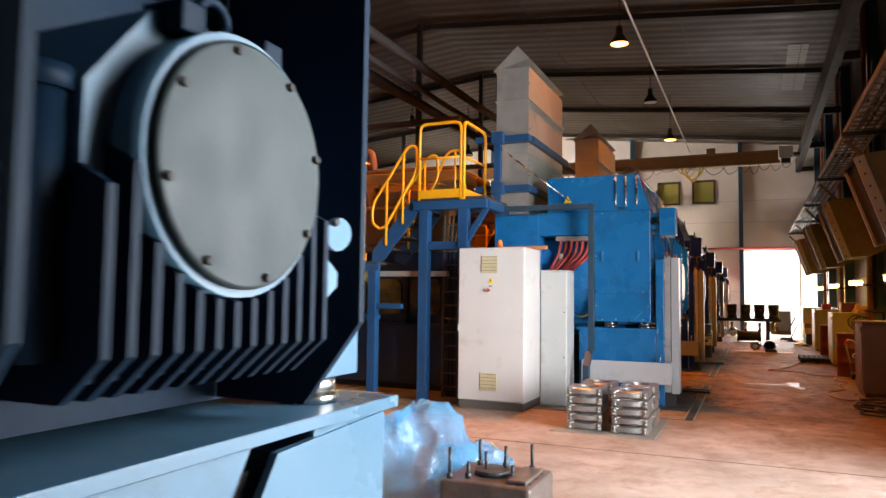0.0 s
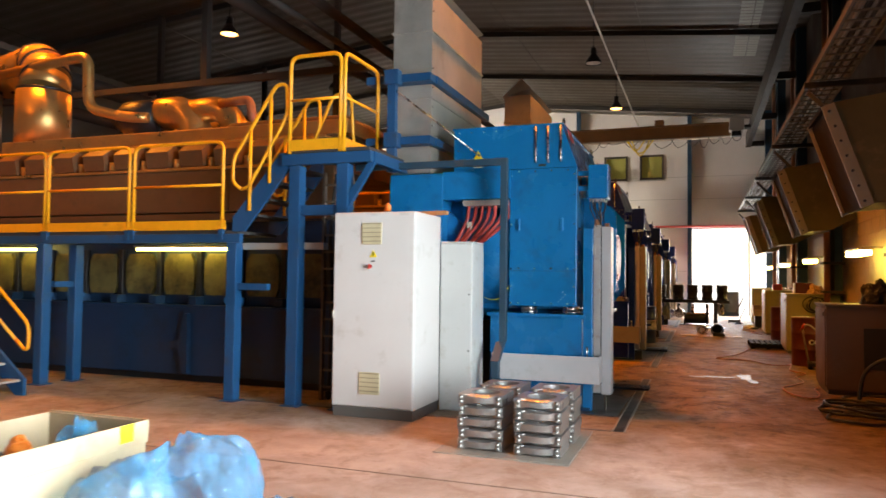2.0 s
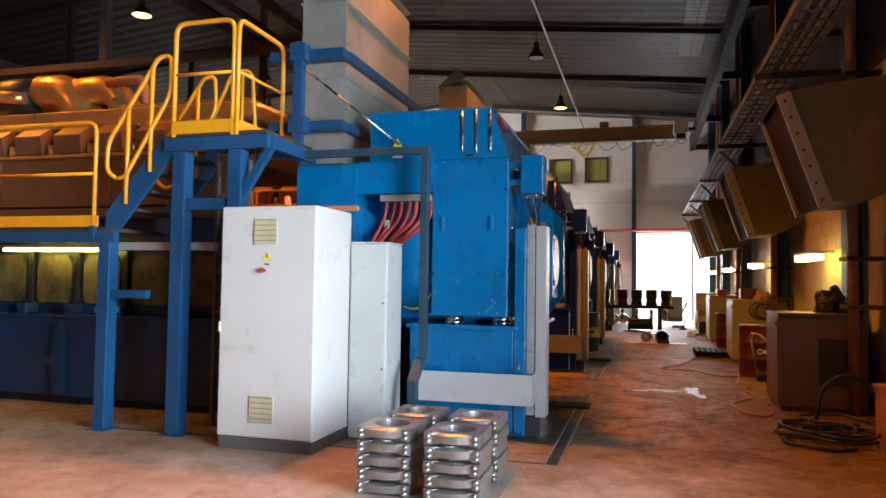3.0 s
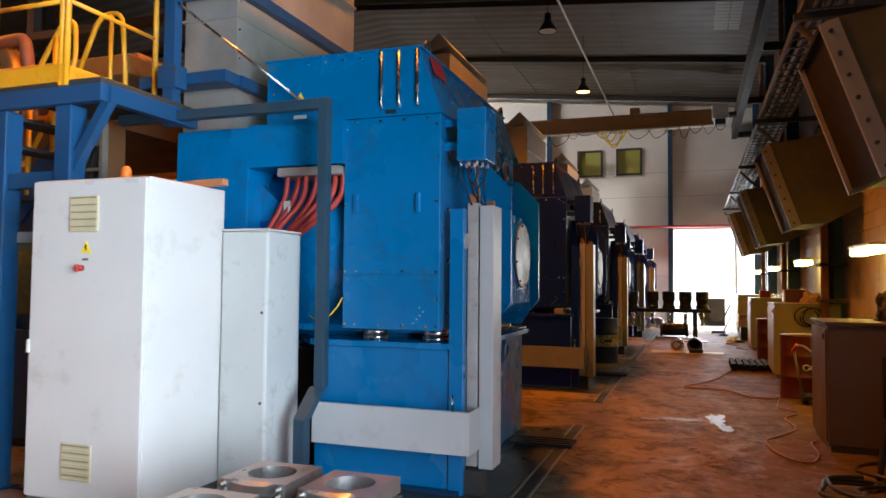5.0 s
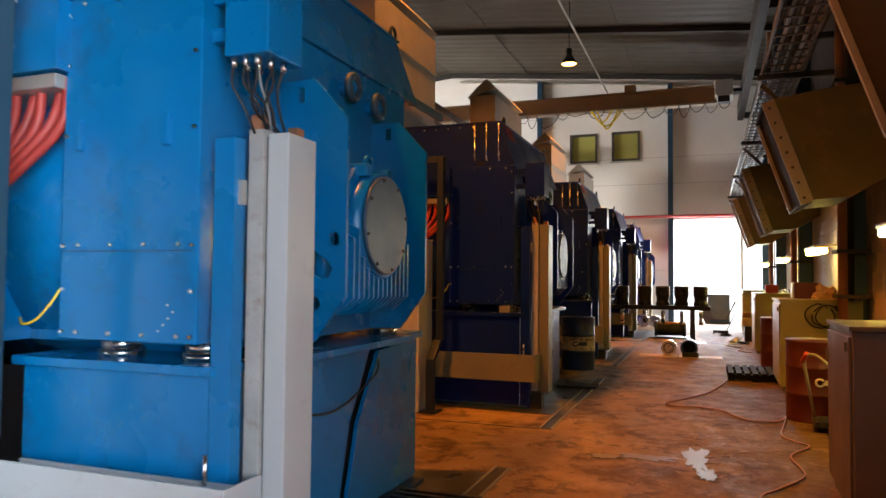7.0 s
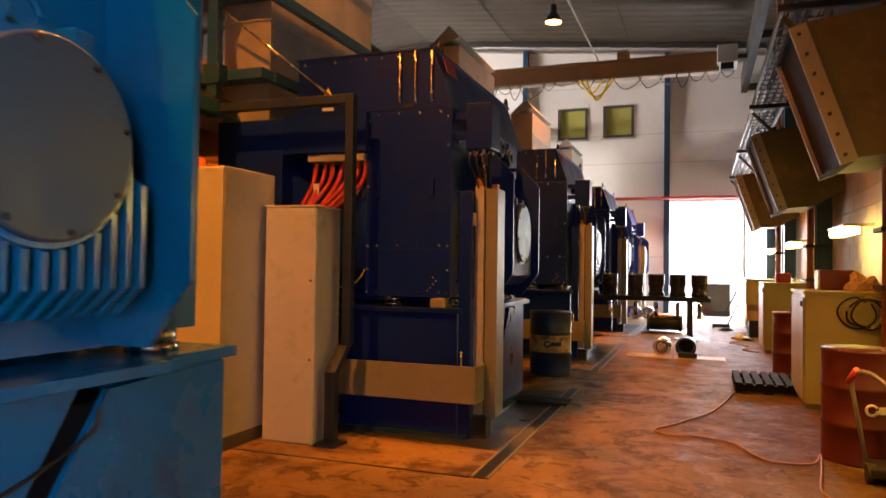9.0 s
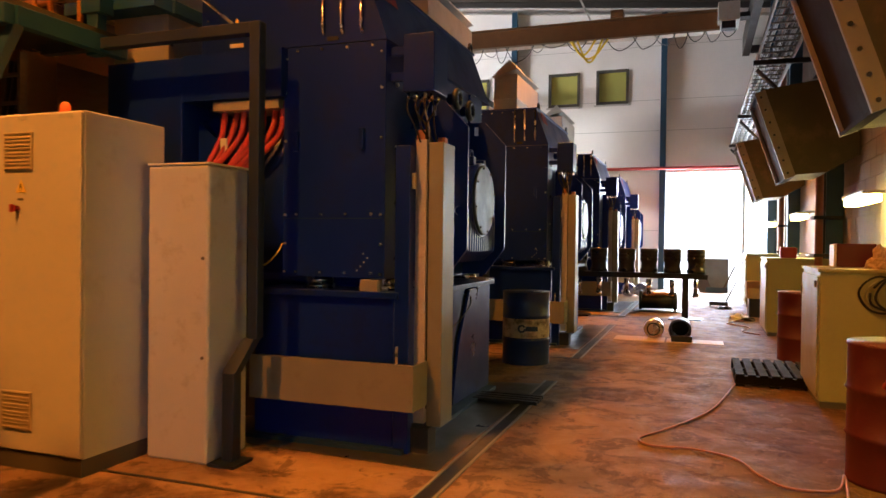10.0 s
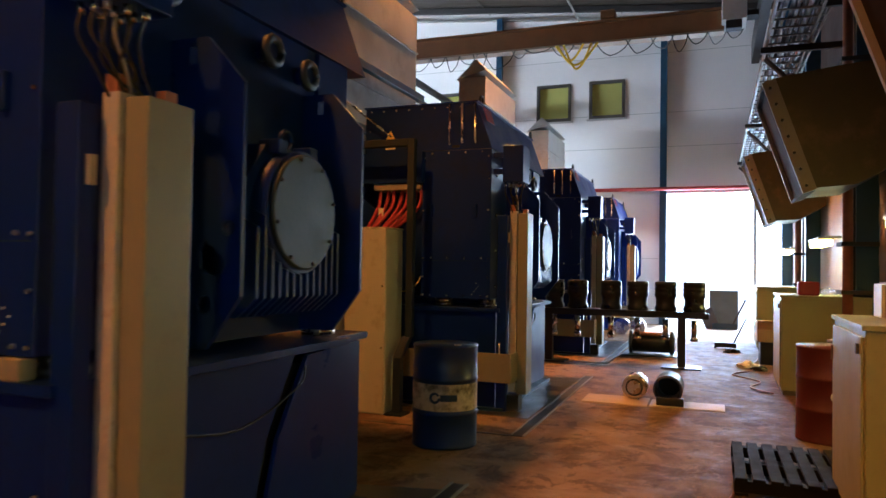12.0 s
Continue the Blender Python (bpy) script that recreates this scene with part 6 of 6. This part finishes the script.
for y, r in ((23.3, 0.13), (23.25, 0.145), (23.27, 0.165), (23.7, 0.165), (23.7, 0.13), (23.3, 0.13)):
    rr.append([bm.verts.new((0.24 + r * math.cos(2 * math.pi * k / n), y, 0.175 + r * math.sin(2 * math.pi * k / n))) for k in range(n)])
for a, b in zip(rr, rr[1:]):
    for k in range(n):
        bm.faces.new((a[k], a[(k + 1) % n], b[(k + 1) % n], b[k]))
part("liner", bm, DARK, pg)
# black disc inside the bore makes it read as deep shade
part("bore_shade", cyl(bmesh.new(), (0.24, 23.65, 0.175), (0.24, 23.68, 0.175), 0.128, 20), BLACK, pg)
part("bracket", B(0.12, 0.42, 23.15, 23.25, 0.012, 0.10, 0.01), DARK, pg)
for a, m, lab in (((-0.72, 0.02, 23.05, 23.6), CARD, "flat piece of cardboard on the floor"), ((0.05, 0.86, 23.1, 23.53), WOOD, "flat sheet of worn plywood on the floor")):
    single("floor_sheet", B(a[0], a[1], a[2], a[3], 0.0, 0.01), m, (a[0], a[2], 0), lab, "sheet", "sheets on the floor")
rl = thing("roller", -0.4, 28.4, 0, "dark ribbed roller with bright top lying on a plate", "engine part")
part("plate", B(-0.85, 0.2, 27.95, 28.8, 0, 0.015), DARK, rl)
part("barrel", cyl(bmesh.new(), (-0.72, 28.35, 0.21), (0.06, 28.35, 0.21), 0.17, 20), DARK, rl)
for xx in (-0.74, -0.02):
    part("end_flange", cyl(bmesh.new(), (xx, 28.35, 0.225), (xx + 0.06, 28.35, 0.225), 0.21, 22), DARK, rl)
for k in range(6):
    part("rib", cyl(bmesh.new(), (-0.66, 28.22 + 0.05 * k, 0.37 + 0.02 * math.sin(k * 0.63)), (-0.04, 28.22 + 0.05 * k, 0.37 + 0.02 * math.sin(k * 0.63)), 0.02, 8), mat("bronze_bar", (0.45, 0.2, 0.06), 0.3, metal=0.8), rl)
for k, (xx, yy) in enumerate(((-1.35, 32.2), (-1.0, 32.3))):
    single("steel_coil", sweep(bmesh.new(), [(xx, yy, 0.19), (xx, yy + 0.3, 0.19)], 0.19, 22), STEEL, (xx, yy, 0), "bright round steel part on the floor", "engine part", "bright steel parts")
SHEET_GREY = mat("weathered_sheet", (0.075, 0.105, 0.14), 0.5, var=0.25, scale=3)
for x, yy, wd, hh, tilt, lean, m in ((0.98, 35.55, 0.74, 1.05, 14, 0, SHEET_GREY), (0.72, 35.2, 0.36, 0.62, 30, -24, DARKSTEEL), (1.15, 35.3, 0.05, 0.95, 24, 26, DARKSTEEL), (1.0, 35.1, 0.62, 0.16, 12, 0, NAVY)):
    bm = B(-wd / 2, wd / 2, -0.012, 0.012, 0, hh)
    bm.transform(pose(x, yy, 0.004, -tilt, lean, 0))
    single("leaning_sheet", bm, m, (x, yy, 0), "weathered steel sheet leaning beside the open gate", "sheet", "leaning sheets")

# pallets
def pallet(x0, y0, z0, turn=0.0):
    t = thing("pallet", x0, y0, z0, "oil-blackened wooden pallet on the floor", "pallet", "pallets")
    for k in range(7):
        part("deck_board", B(x0 + 0.005 + k * 0.115, x0 + 0.085 + k * 0.115, y0, y0 + 1.15, z0 + 0.10, z0 + 0.125, 0.003), DARKWOOD, t)
    for k in range(3):
        part("bearer", B(x0, x0 + 0.78, y0 + 0.02 + k * 0.51, y0 + 0.11 + k * 0.51, z0 + 0.02, z0 + 0.10), DARKWOOD, t)
        part("bottom_board", B(x0 + 0.33 * k, x0 + 0.09 + 0.33 * k, y0, y0 + 1.15, z0, z0 + 0.02), DARKWOOD, t)
    return t


pallet(0.88, 20.0, 0.0)

# hand truck by the drum
ht = thing("hand_truck", 1.80, 16.2, 0, "small hand truck with bent steel handle by the red drum", "hand truck")
part("handle", sweep(bmesh.new(), corners([(1.62, 16.55, 0.1), (1.52, 16.6, 0.72), (1.60, 16.4, 0.80), (1.95, 16.2, 0.45), (2.05, 16.25, 0.1)], 0.12), 0.016, 8), GREYCABLE, ht)
part("grip", sweep(bmesh.new(), [(1.515, 16.6, 0.68), (1.55, 16.5, 0.78)], 0.024, 8), PIPE_RED, ht)
part("frame", B(1.60, 2.05, 16.3, 16.65, 0.06, 0.12, 0.01), DARK, ht)
for xx in (1.62, 1.98):
    part("wheel", cyl(bmesh.new(), (xx - 0.03, 16.4, 0.07), (xx + 0.03, 16.4, 0.07), 0.07, 16), BLACK, ht)

# loose cables
def floor_cable(name, pts, r, m, label):
    line = curve([(x, y, r + 0.003) for x, y in pts], 7)
    return single(name, sweep(bmesh.new(), line, r, 6), m, (pts[0][0], pts[0][1], 0), label, "cable", "loose cables")


floor_cable("extension_cable", [(0.98, 20.6), (0.85, 19.87), (0.62, 18.67), (0.3, 17.89), (0.1, 17.5), (0.2, 17.33), (0.47, 17.35), (0.75, 17.22), (0.89, 16.88), (1.04, 16.7), (1.3, 16.76), (1.40, 17.1), (1.33, 16.55), (1.26, 16.0), (1.36, 15.75), (1.45, 15.57), (1.25, 15.12), (1.29, 14.5), (1.07, 14.03), (0.93, 13.76), (0.95, 13.3), (1.09, 12.96), (1.24, 12.94), (1.34, 13.3), (1.34, 13.75), (1.40, 13.9)], 0.009, RUSTPIPE, "long brown extension cable snaking over the floor")
floor_cable("extension_cable", [(1.45, 24.6), (1.2, 25.0), (1.35, 25.6), (1.0, 26.2), (1.3, 26.8), (1.35, 27.6), (1.5, 28.6)], 0.01, RUSTPIPE, "brown cable lying along the aisle")
rng = random.Random(4)
for k in range(9):
    cx, cy = 1.65 + rng.uniform(-0.28, 0.3), 11.9 + rng.uniform(-0.45, 0.4)
    pts = [(cx + (0.26 + 0.08 * rng.random()) * math.cos(a) * 1.1, cy + (0.26 + 0.1 * rng.random()) * math.sin(a), 0.02 + 0.018 * k + 0.01 * rng.random()) for a in np.linspace(k, k + 5.6, 9)]
    single("hose_coil", sweep(bmesh.new(), curve(pts, 4), 0.016, 6), BLACK, (cx, cy, 0), "black hose lying in loose coils on the floor", "hose", "coiled hoses")
single("hose_arc", sweep(bmesh.new(), curve([(1.62, 12.3, 0.05), (1.70, 12.3, 0.45), (1.95, 12.25, 0.62), (2.2, 12.3, 0.40), (2.25, 12.3, 0.1)], 6), 0.025, 8), BLACK, (1.9, 12.3, 0), "thick black hose arching in front of a cabinet", "hose", "coiled hoses")
bxx = thing("metal_bin", 2.2, 11.3, 0, "rusty open metal bin beside coiled hoses", "bin")
part("body", B(2.0, 2.55, 11.0, 11.55, 0.0, 0.62, 0.01), RUSTPIPE, bxx)
part("rim", B(1.98, 2.57, 10.98, 11.57, 0.60, 0.63, 0.004), RUSTPIPE, bxx)
# cabinet tops
for k in range(6):
    cx, cy = 2.05 + rng.uniform(-0.1, 0.12), 19.16
    pts = [(cx + (0.16 + 0.03 * rng.random()) * math.cos(a), cy - 0.008 * k + 0.02 * math.sin(2 * a), 1.05 + (0.14 + 0.03 * rng.random()) * math.sin(a)) for a in np.linspace(k, k + 6.0, 10)]
    single("cable_coil", sweep(bmesh.new(), curve(pts, 3), 0.011, 6), BLACK if k % 2 else OLIVE, (cx, cy, 1.0), "coiled black cable hung on the olive cabinet", "cable", "coiled cables")
rb = thing("red_box", 1.95, 20.06, 1.27, "dark red metal box standing on the olive cabinet", "box")
part("body", B(1.80, 2.15, 20.01, 20.26, 1.27, 1.505, 0.01), mat("dark_red_paint", (0.10, 0.010, 0.010), 0.4), rb)
part("front", B(1.772, 1.80, 20.01, 20.26, 1.27, 1.495, 0.006), WHITE, rb, "white front panel")
rb = thing("red_box", 1.9, 25.1, 1.27, "small red canister on the olive cabinet", "box")
part("body", B(1.75, 2.0, 24.8, 25., 1.27, 1.445, 0.02), SIGN_RED, rb)
single("paper_bag", crumple(bmesh.new(), (2.15, 19.61, 1.27), (0.17, 0.2, 0.2), 1.7, 26, 14), CARD, (2.15, 19.61, 1.27), "crumpled brown bag on the olive cabinet", "bag")
single("paper_bag", crumple(bmesh.new(), (2.1, 25.4, 1.27), (0.22, 0.2, 0.08), 2.7, 26, 12), FILM_CLEAR, (2.1, 25.4, 1.27), "crumpled clear film on the olive cabinet", "bag")
single("wrapped_valve", crumple(bmesh.new(), (2.15, 13.95, 1.235), (0.2, 0.22, 0.34), 9.7, 26, 14), BLACK, (2.15, 13.95, 1.235), "dark wrapped valve bundle on the grey cabinet", "bundle")
cb = thing("cardboard_box", 1.75, 27.9, 0, "torn cardboard box on a dark carton by the wall", "box")
part("box_body", B(1.42, 1.98, 27.7, 28.2, 0.38, 0.72, 0.01), CARD, cb)
part("carton", B(1.47, 2.0, 27.75, 28.3, 0.0, 0.38, 0.01), DARK, cb)
bm = B(-0.28, 0.28, -0.01, 0.0, 0, 0.2)
bm.transform(pose(1.70, 27.69, 0.6, 40, 0, 0))
part("flap", bm, CARD, cb)
for x, y, r_, s in ((1.25, 27.2, 0.12, 1.0), (1.05, 29.4, 0.1, 2.0), (1.4, 26.9, 0.09, 3.0)):
    single("rag", crumple(bmesh.new(), (x, y, 0), (r_ * 1.6, r_, r_ * 0.8), s, 20, 10), DARK if s != 1.0 else CREAM, (x, y, 0), "crumpled dirty rag lying on the floor", "rag", "rags on the floor")
lt = thing("trolley_jack", 0.9, 30.2, 0, "dark floor jack near the gate", "jack")
part("body", B(0.75, 1.15, 30.0, 30.25, 0.03, 0.12, 0.01), BLACK, lt)
part("wheel", cyl(bmesh.new(), (0.74, 30.1, 0.05), (0.78, 30.1, 0.05), 0.05, 12), BLACK, lt)
part("handle", cyl(bmesh.new(), (1.1, 30.1, 0.1), (1.35, 30.3, 0.62), 0.015, 8), DARK, lt)
# puddles
WET = bpy.data.materials.new("water_film")
WET.use_nodes = True
wb = WET.node_tree.nodes["Principled BSDF"]
wb.inputs["Base Color"].default_value, wb.inputs["Roughness"].default_value = (0.10, 0.08, 0.065, 1), 0.42
wb.inputs["Specular IOR Level"].default_value = 0.28


def puddle(x, y, rx, ry, seed):
    bm, n = bmesh.new(), 60
    pts = []
    for k in range(n):
        a = 2 * math.pi * k / n
        q = 1 + 0.55 * noise.noise(Vector((2 * math.cos(a), 2 * math.sin(a), seed))) + 0.45 * noise.noise(Vector((6 * math.cos(a), 6 * math.sin(a), seed)))
        pts.append((x + rx * q * math.cos(a), y + ry * q * math.sin(a)))
    prism(bm, pts, "z", 0.0, 0.004)
    return single("puddle", bm, WET, (x, y, 0), "shallow shiny puddle on the concrete", "puddle", "puddles")


for x, y, rx, ry, seed in ((0.50, 14.75, 0.10, 0.40, 1.3), (0.58, 14.25, 0.07, 0.16, 4.3), (0.10, 14.65, 0.22, 0.10, 7.3), (-0.25, 14.55, 0.12, 0.08, 9.1)):
    puddle(x, y, rx, ry, seed)
# items on and around the machines
bt = thing("wrench_block", -1.70, 16.45, 1.12, "small tan block lying on the generator base", "block")
part("block", B(-1.74, -1.60, 16.45, 16.53, 1.12, 1.205, 0.008), CHANNEL, bt)
for gy in GEN_Y[1:3]:
    t = thing("floor_grating", -0.75, gy + 1.9, 0, "dark steel grating strip on the foundation edge", "grating", "floor gratings")
    for k in range(4):
        part("bar", B(-1.45, -0.85, gy + 1.75 + k * 0.09, gy + 1.79 + k * 0.09, 0.013, 0.045), DARK, t)
    part("bar", B(-1.45, -1.40, gy + 1.75, gy + 2.06, 0.012, 0.03), DARK, t)

# block courses of the side wall, the stretch the lamps light
BLOCKMESH = None
wr = bpy.data.objects["wall_right"]
for row in range(13):
    for col in range(17):
        yy = 14.2 + col * 0.62 + (0.31 if row % 2 else 0.0)
        zz = 0.9 + row * 0.25
        if zz > 2.9 and col > 11:
            continue
        if BLOCKMESH is None:
            BLOCKMESH = mesh_of("wall_block", box(bmesh.new(), -0.014, 0.0, 0.006, 0.614, 0.005, 0.245), BLOCK)
        ob = new("wall_block", BLOCKMESH)
        ob.parent = wr
        ob.location = Vector((HALL_X1, yy, zz)) - wr.location
